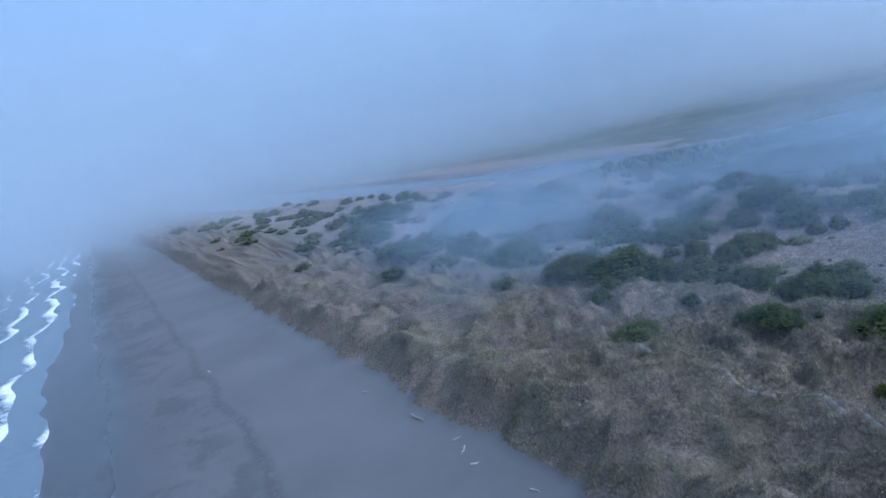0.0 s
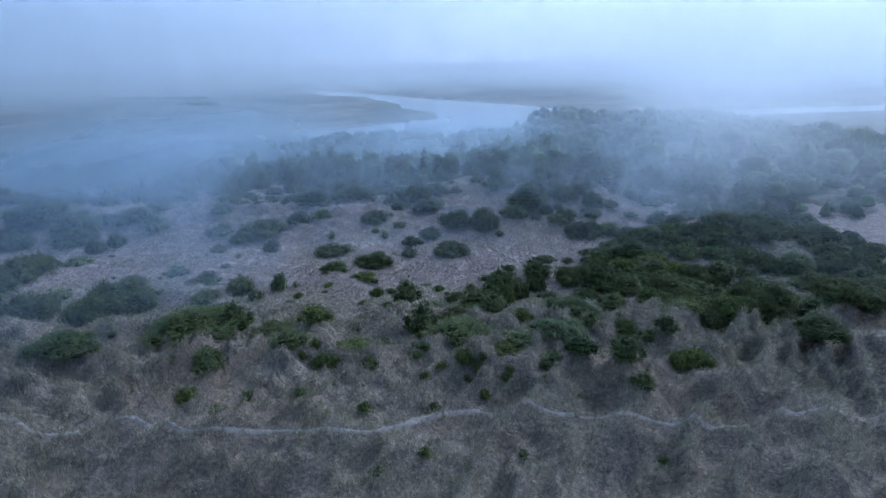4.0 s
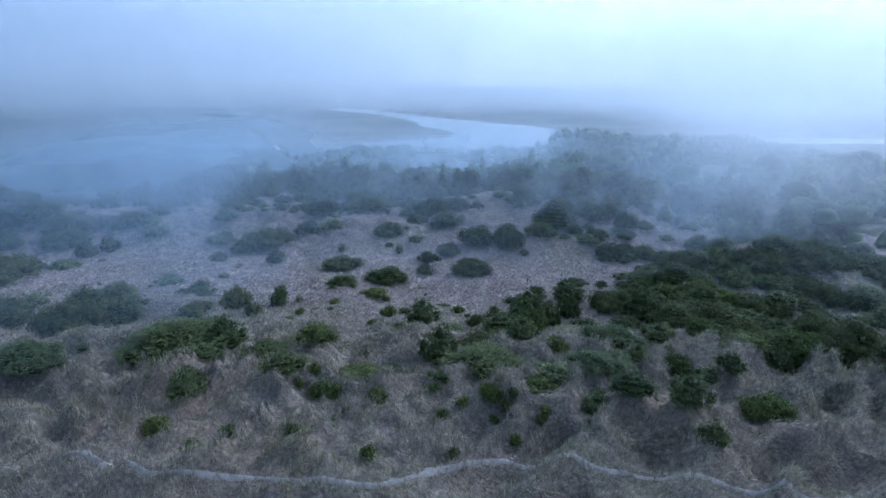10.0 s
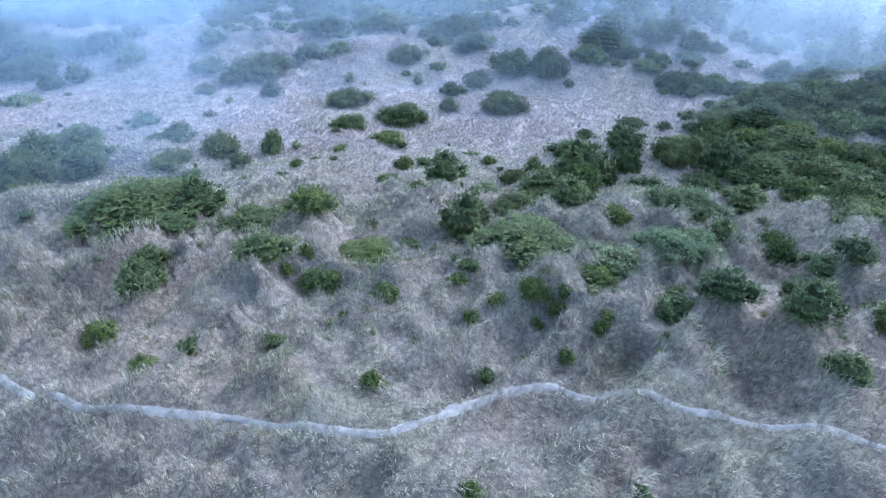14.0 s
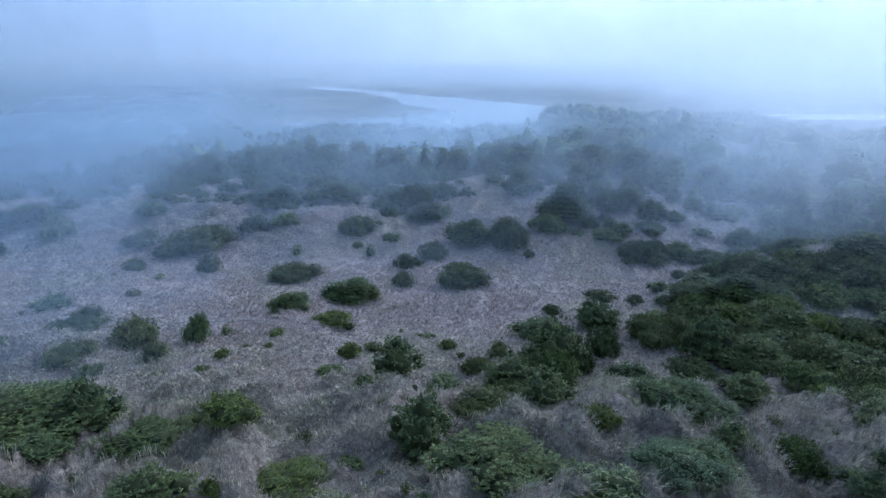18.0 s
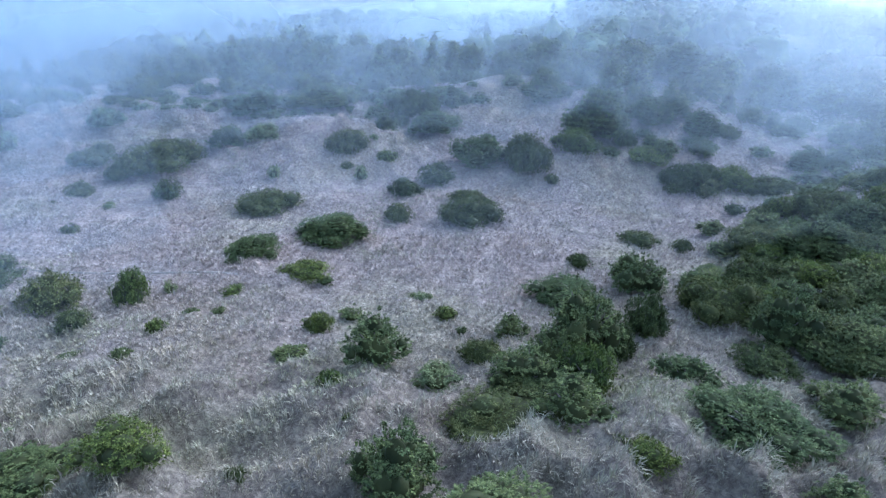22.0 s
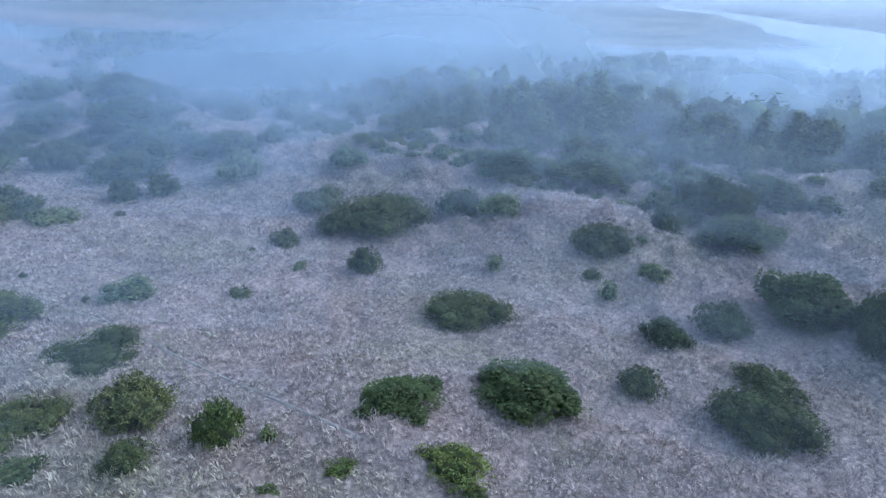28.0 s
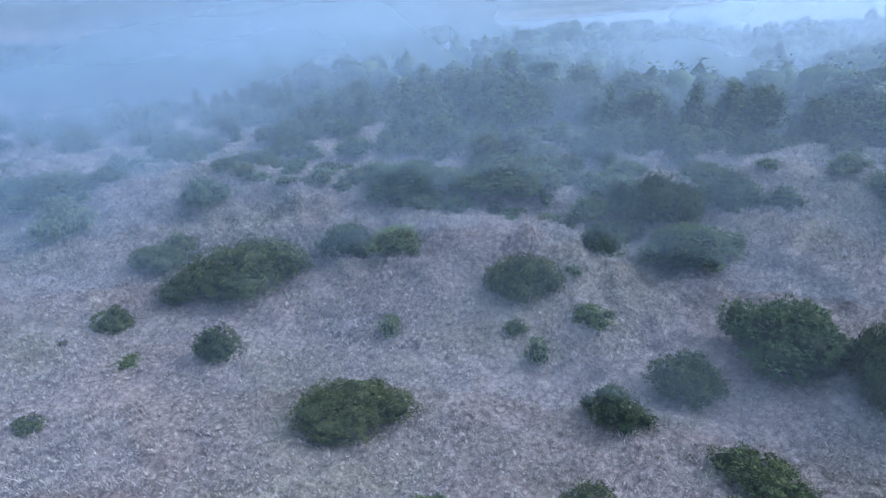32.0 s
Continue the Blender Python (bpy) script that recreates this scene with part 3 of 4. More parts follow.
# ---- foliage ----
def leaves(rng, centres, outward, size, spread, per, lift=0.35, slim=0.30):
    """Small leaves in tufts that lie along the crown's skin, their faces outward."""
    n = len(centres) * per
    c, face = np.repeat(centres, per, 0), np.repeat(outward, per, 0) + rng.normal(0, spread, (len(centres) * per, 3))
    face /= np.linalg.norm(face, axis=1, keepdims=True)
    o = rng.normal(0, 1, (n, 3))
    o -= face * (o * face).sum(1, keepdims=True)
    o /= np.linalg.norm(o, axis=1, keepdims=True) + 1e-9
    o = o + face * lift * rng.uniform(0.2, 1.6, (n, 1))
    o /= np.linalg.norm(o, axis=1, keepdims=True)
    s = np.cross(face, o)
    s /= np.linalg.norm(s, axis=1, keepdims=True) + 1e-9
    L = (size * rng.uniform(0.6, 1.4, n))[:, None]
    base = c + rng.normal(0, 0.3 * size, (n, 3))
    v = np.stack([base, base + o * L * 0.5 + s * L * slim, base + o * L + face * L * 0.05, base + o * L * 0.5 - s * L * slim], 1).reshape(-1, 3)
    return v, 4 * np.arange(n)[:, None] + [0, 1, 2, 3]


def sprays(rng, centres, outward, length, per, droop=0.18):
    """Flat serrated conifer twigs in layers, each of two joined blades, reaching out from the crown."""
    n = len(centres) * per
    z = np.array([0.0, 0.0, 1.0])
    face = np.repeat(outward, per, 0)
    o = face * (1, 1, 0.45) + rng.normal(0, 0.42, (n, 3)) * (1, 1, 0.45)
    o /= np.linalg.norm(o, axis=1, keepdims=True) + 1e-9
    s = np.cross(o, z + 0.7 * face + rng.normal(0, 0.22, (n, 3)))
    s /= np.linalg.norm(s, axis=1, keepdims=True) + 1e-9
    L = (length * rng.uniform(0.6, 1.35, n))[:, None]
    base = np.repeat(centres, per, 0) + rng.normal(0, 0.22 * length, (n, 3)) - o * L * 0.45
    mid = base + o * L * 0.52
    v = np.stack([base, base + o * L * 0.30 + s * L * 0.25 - z * L * 0.05, mid, base + o * L * 0.30 - s * L * 0.25 - z * L * 0.05,
                  mid + o * L * 0.22 + s * L * 0.18 - z * L * 0.08, base + o * L - z * L * droop, mid + o * L * 0.22 - s * L * 0.18 - z * L * 0.08], 1).reshape(-1, 3)
    return v, (7 * np.arange(n)[:, None, None] + np.array([(0, 1, 2, 3), (2, 4, 5, 6)])[None]).reshape(-1, 4)


SHRUBS = {}


def shrub_meshes(size, style, shape, coarse=False):
    """Stem and foliage of a wind-clipped bush, size metres wide before it is scaled."""
    key = (size, style, shape, coarse)
    if key in SHRUBS:
        return SHRUBS[key]
    rng = np.random.default_rng(1000 + shape * 17 + int(size * 10) + len(style))
    R = size / 2
    lobes = [((0, 0, 0.22 * R), R * 0.70, R * 0.58)]
    for k in range({1.6: 5, 4.0: 12, 8.0: 24}[size]):
        a, d = rng.uniform(0, 2 * math.pi), R * rng.uniform(0.15, 0.80)
        r = R * rng.uniform(0.17, 0.36)
        lobes.append(((d * math.cos(a), d * math.sin(a), 0.15 * R + rng.uniform(0.05, 0.60) * (R - d) + 0.3 * r), r, r * rng.uniform(0.75, 1.05)))
    leaf, slim, per = {"pine": (0.155, 0.16, 9), "spruce": (0.18, 0.13, 10), "broom": (0.14, 0.19, 7), "willow": (0.13, 0.21, 7)}[style]
    leaf *= 0.75 if size < 2 else 1.0
    if coarse:
        leaf, per, slim = 3.1 * leaf, 1, 0.27
    pts, out = [], []
    for (lx, ly, lz), r, h in lobes:
        n = int(4 * math.pi * r * r * (15 if size > 5 else 20 if size > 2 else 44) * (0.19 if coarse else 1.0))
        d = rng.normal(0, 1, (n, 3))
        d /= np.linalg.norm(d, axis=1, keepdims=True)
        lump = 1 + 0.22 * np.sin(5 * d[:, :1] + lx * 3) * np.sin(5 * d[:, 1:2] + ly * 3) + 0.09 * np.sin(11 * d[:, 2:] + 7 * d[:, :1])
        p = d * (r, r, h) * lump * rng.uniform(0.90, 1.07, (n, 1)) * np.where(rng.random((n, 1)) < 0.06, 1.16, 1.0) + (lx, ly, lz)
        if style == "spruce":
            p[:, 2] = 0.35 * p[:, 2] + 0.65 * np.round(p[:, 2] / 0.46) * 0.46
        keep = p[:, 2] > 0.02 * size
        for (mx, my, mz), q, g in lobes:
            keep &= (((p - (mx, my, mz)) / (q, q, g)) ** 2).sum(1) > 0.62
        pts.append(p[keep])
        out.append(d[keep])
    pts, out = np.concatenate(pts), np.concatenate(out)
    out = out + (0, 0, 0.35)
    out /= np.linalg.norm(out, axis=1, keepdims=True)
    if style == "spruce" and not coarse:
        v, f = sprays(rng, pts, out, 0.21 if size > 5 else 0.18 if size > 2 else 0.13, 7)
    else:
        v, f = leaves(rng, pts, out, leaf, 0.38, per, 0.55, slim)
    # dark core shells, lobe by lobe, coloured as the shade inside the bush
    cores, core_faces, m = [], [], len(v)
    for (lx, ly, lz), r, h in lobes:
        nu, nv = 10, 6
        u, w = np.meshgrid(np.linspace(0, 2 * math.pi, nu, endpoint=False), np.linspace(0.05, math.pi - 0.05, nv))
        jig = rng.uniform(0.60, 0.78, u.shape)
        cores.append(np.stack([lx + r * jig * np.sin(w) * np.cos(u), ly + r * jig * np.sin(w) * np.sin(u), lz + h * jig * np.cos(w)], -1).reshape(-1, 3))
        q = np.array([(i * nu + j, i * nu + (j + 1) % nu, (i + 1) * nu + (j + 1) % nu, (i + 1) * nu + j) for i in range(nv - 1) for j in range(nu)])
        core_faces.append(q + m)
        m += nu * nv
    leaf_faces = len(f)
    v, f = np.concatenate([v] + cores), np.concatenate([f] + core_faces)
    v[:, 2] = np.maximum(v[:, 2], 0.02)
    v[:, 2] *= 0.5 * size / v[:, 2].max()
    crown = mesh_from("foliage", v, f, [LEAF[style], INNER_SHADE])
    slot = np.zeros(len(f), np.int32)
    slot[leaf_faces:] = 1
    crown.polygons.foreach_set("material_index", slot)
    pieces = []
    for k in range(3 if size < 2 else 7):
        a, d = rng.uniform(0, 2 * math.pi), R * rng.uniform(0.2, 0.6)
        tip = (d * math.cos(a), d * math.sin(a), size * rng.uniform(0.22, 0.36))
        half = (tip[0] * 0.45, tip[1] * 0.45, tip[2] * 0.6)
        pieces.append(tube([(0, 0, -0.25), half, tip], [0.025 * size, 0.015 * size, 0.006 * size], 5))
    stem = mesh_from("stem", *joined(pieces), BARK)
    SHRUBS[key] = (stem, crown)
    return SHRUBS[key]


SHRUB_WORDS = {"pine": "dark green shore pine", "spruce": "mid-green stunted spruce", "broom": "yellow-green broom", "willow": "pale grey-green willow"}
shrub_count = [0]


def shrub(x, y, width, depth, height, style, turn, group="shrubs on the dunes", far=None):
    """A bush on the dunes, its width across the heading turn."""
    shrub_count[0] += 1
    size = 1.6 if width < 2.4 else 4.0 if width < 5.6 else 8.0
    stem, crown = shrub_meshes(size, style, shrub_count[0] % 3, far is not None)
    form = "small low" if width < 2.4 else "dense rounded" if height > 0.5 * width else "low spreading"
    z = float(ground(x, y)) - 0.12
    flip = 180 if shrub_count[0] % 2 else 0
    m = pose(x, y, z, 0, 0, turn + flip + (shrub_count[0] * 37) % 25 - 12) @ Matrix.Diagonal((width / size, depth / size, height / (0.5 * size), 1))
    if far is not None:
        far.append((crown, m))
        return None
    kind_name = {"pine": "pine_bush", "spruce": "spruce_bush", "broom": "broom_bush", "willow": "willow_bush"}[style]
    top = new(kind_name)
    top.matrix_world = m
    tagged(top, f"{form} {SHRUB_WORDS[style]} bush in dry dune grass", kind_name.replace("_", " "), group)
    part("foliage", crown, top)
    part("stem", stem, top)
    return top


TREES = {}


def tree_meshes(form, shape, coarse=False):
    """Trunk and crown of a conifer 10 m high; coarse for those far off."""
    key = (form, shape, coarse)
    if key in TREES:
        return TREES[key]
    rng = np.random.default_rng(77 + shape * 13 + len(form))
    H = 10.0
    bend = rng.uniform(-0.5, 0.5, 2)
    axis = lambda z: (bend[0] * (z / H) ** 2, bend[1] * (z / H) ** 2, z)
    pieces = [tube([axis(z) for z in (-0.6, 1.5, 4, 7, 9.8)], [0.30, 0.25, 0.19, 0.11, 0.02], 7)]
    pts, out = [], []
    low = 1.0 if form == "spire" else 2.2
    z = low
    while z < H - 0.15:
        f = (z - low) / (H - low)
        reach = (2.7 * (1 - f) ** 0.85 + 0.15) if form == "spire" else 3.3 * math.sqrt(max(0.0, 1 - (2 * f - 0.85) ** 2 / 1.9)) * (1 - 0.35 * f)
        count = max(3, int(3 + 3.2 * reach))
        a0 = rng.uniform(0, 6.28)
        for k in range(count):
            a = a0 + 6.28 * k / count + rng.normal(0, 0.18)
            r = reach * rng.uniform(0.62, 1.12)
            rise = (-0.20 if form == "spire" else 0.22) * r + rng.normal(0, 0.15)
            bx, by, bz = axis(z)
            tip = np.array([bx + r * math.cos(a), by + r * math.sin(a), bz + rise])
            if r > 0.7:
                pieces.append(tube([(bx, by, bz), tuple(0.5 * (np.array([bx, by, bz]) + tip) + (0, 0, 0.1)), tuple(tip)], [0.055, 0.035, 0.012], 4))
            m = max(2, int(r * (2.2 if coarse else 3.2)))
            s = rng.uniform(0.22, 1.0, m)
            side = np.array([-math.sin(a), math.cos(a), 0])
            p = np.array([bx, by, bz]) + (tip - (bx, by, bz)) * s[:, None] + side * rng.normal(0, 0.30, (m, 1)) * (1.25 - s[:, None]) + rng.normal(0, 0.09, (m, 3))
            pts.append(p)
            out.append(np.tile((0.5 * math.cos(a), 0.5 * math.sin(a), 0.8), (m, 1)) + side * rng.normal(0, 0.3, (m, 1)))
        z += (0.42 if form == "spire" else 0.55) * (2.3 if coarse else 1.0)
    v, f = leaves(rng, np.concatenate(pts), np.concatenate(out), 0.62 if coarse else 0.55, 0.40, 1 if coarse else 4, 0.3, 0.30 if coarse else 0.20)
    # core shell of the crown; near trees get the inner shade as its colour
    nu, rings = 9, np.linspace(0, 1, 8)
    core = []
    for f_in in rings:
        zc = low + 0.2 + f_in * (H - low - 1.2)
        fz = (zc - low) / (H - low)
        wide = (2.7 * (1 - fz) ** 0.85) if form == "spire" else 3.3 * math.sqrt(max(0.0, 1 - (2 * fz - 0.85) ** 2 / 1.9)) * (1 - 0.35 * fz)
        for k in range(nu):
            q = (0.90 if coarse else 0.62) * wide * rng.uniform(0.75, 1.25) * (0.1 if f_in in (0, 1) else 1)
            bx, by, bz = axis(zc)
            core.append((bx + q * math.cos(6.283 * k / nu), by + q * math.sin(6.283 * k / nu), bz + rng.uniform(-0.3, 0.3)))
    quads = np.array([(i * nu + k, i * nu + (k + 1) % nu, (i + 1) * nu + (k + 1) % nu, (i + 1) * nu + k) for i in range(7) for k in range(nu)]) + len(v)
    crown = mesh_from("crown", np.concatenate([v, core]), np.concatenate([f, quads]), [LEAF["spruce" if shape % 3 == 1 else "pine"], INNER_SHADE])
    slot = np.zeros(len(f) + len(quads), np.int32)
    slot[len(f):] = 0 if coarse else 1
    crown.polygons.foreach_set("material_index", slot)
    TREES[key] = (mesh_from("trunk", *joined(pieces), BARK), crown)
    return TREES[key]


tree_count = [0]


def scattered(name, label, category, entries):
    """One object of many far plants, each a mesh at its pose."""
    vs, fs, slots, n = [], [], [], 0
    for me, m in entries:
        slot = np.zeros(len(me.polygons), np.int32)
        me.polygons.foreach_get("material_index", slot)
        slots.append(slot)
        co, ix = np.empty(len(me.vertices) * 3, np.float32), np.empty(len(me.loops), np.int32)
        me.vertices.foreach_get("co", co)
        me.loops.foreach_get("vertex_index", ix)
        M = np.array(m)
        vs.append(co.reshape(-1, 3) @ M[:3, :3].T + M[:3, 3])
        fs.append(ix.reshape(-1, 4) + n)
        n += len(me.vertices)
    whole = mesh_from(name, np.concatenate(vs), np.concatenate(fs), list(entries[0][0].materials))
    whole.polygons.foreach_set("material_index", np.concatenate(slots))
    tagged(new(name, whole), label, category, kind="stuff")


def tree(x, y, height, spread, form, turn, far=None):
    tree_count[0] += 1
    trunk, crown = tree_meshes(form, tree_count[0] % 4, far is not None)
    m = pose(x, y, float(ground(x, y)) - 0.1, 0, 0, turn) @ Matrix.Diagonal((spread, spread, height / 10, 1))
    if far is not None:
        far.extend([(crown, m)])
        return None
    top = new("conifer_tree")
    top.matrix_world = m
    tagged(top, "dark spruce tree with drooping boughs in the misty wood" if form == "spire" else "broad dark shore pine in the misty wood", "tree", "trees of the wood")
    part("trunk", trunk, top)
    part("crown", crown, top)
    return top


# ---- shrubs on the dunes, from the strand inland ----
shrub(19.0, 35.5, 1.0, 0.7, 0.8, 'broom', -43)
shrub(-3.8, 33.7, 1.4, 1.0, 1.0, 'spruce', 10)
shrub(0.0, 35.6, 1.4, 1.1, 1.0, 'broom', -2)
shrub(7.8, 36.6, 1.4, 1.1, 1.0, 'spruce', -21)
shrub(-5.5, 42.4, 1.7, 1.3, 1.3, 'broom', 10)
shrub(19.5, 42.3, 2.6, 2.0, 2.0, 'spruce', -36)
shrub(-48.9, 44.1, 2.1, 1.5, 0.7, 'spruce', 45)
shrub(-16.2, 44.1, 1.5, 1.2, 1.1, 'spruce', 28)
shrub(-18.9, 43.7, 2.2, 1.6, 0.8, 'broom', 32)
shrub(-11.6, 45.3, 1.7, 1.2, 1.3, 'spruce', 20)
shrub(0.9, 44.4, 1.4, 1.1, 1.0, 'spruce', -3)
shrub(-22.6, 46.3, 2.7, 2.0, 1.5, 'broom', 35)
shrub(-128.2, 47.9, 7.4, 5.6, 2.3, 'spruce', 67)
shrub(5.7, 46.2, 1.6, 1.3, 1.1, 'broom', -11)
shrub(26.9, 48.3, 4.3, 3.2, 2.4, 'broom', -26)
shrub(24.8, 48.0, 2.8, 2.1, 2.1, 'broom', -37)
shrub(-7.8, 47.6, 1.1, 0.9, 0.8, 'broom', 12)
shrub(-52.9, 47.7, 9.2, 6.9, 2.3, 'broom', 45)
shrub(19.4, 46.7, 4.5, 3.3, 3.4, 'spruce', -39)
shrub(4.2, 49.4, 1.4, 1.0, 0.7, 'broom', -11)
shrub(0.1, 49.2, 1.5, 1.2, 1.1, 'broom', -1)
shrub(12.8, 49.0, 4.7, 3.6, 2.2, 'spruce', -27)
shrub(8.0, 48.0, 1.5, 1.2, 1.1, 'broom', -19)
shrub(-5.6, 49.9, 2.2, 1.6, 1.7, 'broom', 9)
shrub(1.6, 50.7, 1.4, 1.1, 1.0, 'broom', -5)
shrub(-0.8, 52.2, 1.7, 1.3, 0.7, 'broom', 0)
shrub(-0.2, 53.1, 1.5, 1.2, 1.1, 'spruce', -1)
shrub(-21.9, 50.5, 3.9, 3.0, 2.8, 'spruce', 36)
shrub(5.4, 49.7, 1.6, 1.2, 1.2, 'spruce', -13)
shrub(8.3, 48.6, 1.5, 1.1, 0.9, 'broom', -15)
shrub(13.2, 50.8, 1.7, 1.2, 1.3, 'broom', -26)
shrub(4.0, 50.7, 2.4, 1.8, 1.8, 'broom', -10)
shrub(15.5, 48.9, 3.9, 2.9, 2.5, 'spruce', -30)
shrub(42.2, 52.6, 6.5, 4.9, 2.8, 'spruce', -35)
shrub(5.9, 49.9, 1.3, 1.0, 1.0, 'spruce', -10)
shrub(26.1, 54.1, 3.0, 2.3, 2.2, 'spruce', -40)
shrub(24.8, 54.6, 3.9, 2.9, 1.8, 'spruce', -39)
shrub(-88.0, 52.0, 6.2, 4.6, 2.3, 'spruce', 57)
shrub(-23.8, 55.3, 3.2, 2.3, 2.4, 'spruce', 30)
shrub(8.2, 52.9, 4.3, 3.3, 1.4, 'broom', -16)
shrub(0.2, 53.2, 1.1, 0.8, 0.8, 'broom', -1)
shrub(-5.5, 53.9, 3.8, 2.8, 1.2, 'broom', 8)
shrub(16.1, 56.8, 5.7, 4.3, 2.6, 'willow', -26)
shrub(-12.9, 53.3, 1.3, 1.1, 1.0, 'broom', 21)
shrub(-10.5, 52.3, 3.5, 2.7, 2.0, 'broom', 17)
shrub(-23.7, 59.3, 4.4, 3.3, 1.4, 'spruce', 32)
shrub(4.3, 57.0, 9.1, 6.8, 2.5, 'spruce', -9)
shrub(14.0, 55.2, 5.7, 4.3, 1.6, 'willow', -30)
shrub(-21.0, 57.6, 1.4, 1.0, 1.0, 'spruce', 25)
shrub(23.4, 58.8, 3.9, 2.9, 2.3, 'broom', -42)
shrub(-14.3, 53.1, 4.6, 3.4, 2.5, 'spruce', 22)
shrub(-27.1, 62.5, 13.9, 10.4, 3.7, 'spruce', 22)
shrub(-4.9, 60.1, 2.2, 1.7, 0.7, 'spruce', 6)
shrub(-37.0, 55.3, 4.6, 3.5, 2.2, 'spruce', 41)
shrub(-0.3, 61.6, 5.2, 4.0, 5.3, 'spruce', 2)
shrub(-39.3, 55.6, 7.7, 5.8, 2.1, 'spruce', 34)
shrub(35.1, 63.0, 6.8, 5.1, 2.7, 'spruce', -26)
shrub(19.4, 59.4, 3.7, 2.8, 2.4, 'spruce', -35)
shrub(-67.2, 54.9, 4.7, 3.5, 2.4, 'pine', 48)
shrub(51.3, 60.8, 9.2, 7.0, 2.9, 'pine', -37)
shrub(10.3, 54.6, 5.4, 4.0, 1.4, 'willow', -22)
shrub(-8.8, 58.3, 5.7, 4.3, 1.5, 'broom', 20)
shrub(-11.7, 54.7, 1.8, 1.3, 1.4, 'broom', 27)
shrub(-8.1, 62.3, 1.2, 0.9, 0.9, 'pine', 17)
shrub(40.7, 61.6, 8.1, 6.0, 3.8, 'pine', -31)
shrub(-55.3, 61.8, 3.0, 2.2, 2.5, 'spruce', 40)
shrub(-36.8, 61.3, 2.0, 1.5, 1.2, 'spruce', 38)
shrub(-18.5, 61.3, 6.7, 5.0, 1.8, 'spruce', 34)
shrub(3.7, 62.2, 1.5, 1.1, 0.6, 'pine', -6)
shrub(11.7, 62.5, 3.4, 2.5, 1.7, 'broom', -20)
shrub(-143.5, 63.6, 19.9, 14.9, 5.7, 'pine', 64)
shrub(-28.0, 62.3, 10.9, 8.2, 3.0, 'spruce', 33)
shrub(-12.9, 61.7, 4.7, 3.6, 2.1, 'broom', 24)
shrub(18.4, 65.0, 7.6, 5.7, 2.1, 'spruce', -29)
shrub(23.6, 62.1, 1.3, 1.0, 0.9, 'broom', -37)
shrub(-22.9, 63.6, 5.1, 3.9, 4.7, 'spruce', 37)
shrub(-109.2, 69.9, 14.1, 10.6, 5.3, 'spruce', 55)
shrub(30.0, 68.4, 4.7, 3.6, 2.3, 'broom', -40)
shrub(24.3, 67.2, 5.0, 3.7, 2.8, 'spruce', -34)
shrub(5.8, 67.2, 8.7, 6.6, 2.4, 'pine', -8)
shrub(-83.2, 63.3, 10.9, 8.1, 5.2, 'pine', 50)
shrub(8.9, 66.7, 5.3, 4.0, 3.4, 'spruce', -14)
shrub(-198.4, 70.0, 23.2, 17.4, 7.7, 'spruce', 69)
shrub(-4.8, 69.6, 2.3, 1.7, 1.7, 'broom', 20)
shrub(-52.3, 70.8, 8.8, 6.7, 4.2, 'pine', 35)
shrub(-133.8, 73.6, 13.2, 9.9, 7.1, 'spruce', 59)
shrub(-42.9, 69.0, 8.2, 6.2, 4.3, 'pine', 31)
shrub(1.5, 71.0, 4.1, 3.1, 1.3, 'willow', 3)
shrub(10.5, 69.5, 4.0, 2.9, 3.8, 'broom', -19)
shrub(16.7, 70.3, 4.3, 3.2, 2.2, 'spruce', -23)
shrub(-72.2, 66.5, 14.6, 10.9, 6.2, 'spruce', 45)
shrub(-63.4, 73.2, 11.7, 8.7, 4.1, 'spruce', 39)
shrub(6.9, 70.6, 5.2, 3.9, 3.4, 'spruce', -9)
shrub(-2.4, 72.3, 5.1, 3.8, 3.7, 'spruce', 12)
shrub(33.6, 72.5, 5.5, 4.1, 2.6, 'spruce', -40)
shrub(4.6, 73.1, 3.6, 2.7, 1.9, 'pine', -4)
shrub(22.1, 72.0, 5.2, 3.9, 1.7, 'pine', -29)
shrub(-8.1, 73.3, 2.7, 2.0, 0.9, 'spruce', 24)
shrub(27.6, 71.9, 6.3, 4.8, 3.0, 'spruce', -35)
shrub(8.8, 72.8, 4.1, 3.1, 3.4, 'spruce', -13)
shrub(-18.3, 72.1, 1.6, 1.2, 1.0, 'spruce', 41)
shrub(-22.2, 72.9, 1.5, 1.1, 0.8, 'spruce', 30)
shrub(13.6, 74.3, 2.6, 2.0, 3.1, 'pine', -22)
shrub(11.4, 74.6, 5.5, 4.1, 6.2, 'spruce', -18)
shrub(24.4, 74.3, 4.8, 3.6, 4.9, 'spruce', -30)
shrub(6.6, 76.0, 2.9, 2.2, 2.0, 'spruce', -7)
shrub(-17.9, 76.0, 1.8, 1.4, 1.1, 'broom', 37)
shrub(3.3, 76.4, 0.6, 0.4, 0.7, 'pine', -1)
shrub(16.0, 76.8, 4.0, 2.9, 3.4, 'pine', -24)
shrub(3.2, 76.4, 1.0, 0.7, 0.7, 'spruce', -1)
shrub(33.6, 77.6, 6.0, 4.5, 2.9, 'spruce', -36)
shrub(-6.8, 76.8, 2.5, 1.9, 1.7, 'broom', 19)
shrub(22.3, 78.4, 6.7, 5.0, 3.4, 'pine', -25)
shrub(2.1, 78.8, 2.0, 1.5, 1.3, 'broom', 2)
shrub(-4.8, 78.9, 2.3, 1.7, 1.3, 'spruce', 14)
shrub(-14.7, 79.2, 1.3, 0.9, 0.6, 'spruce', 29)
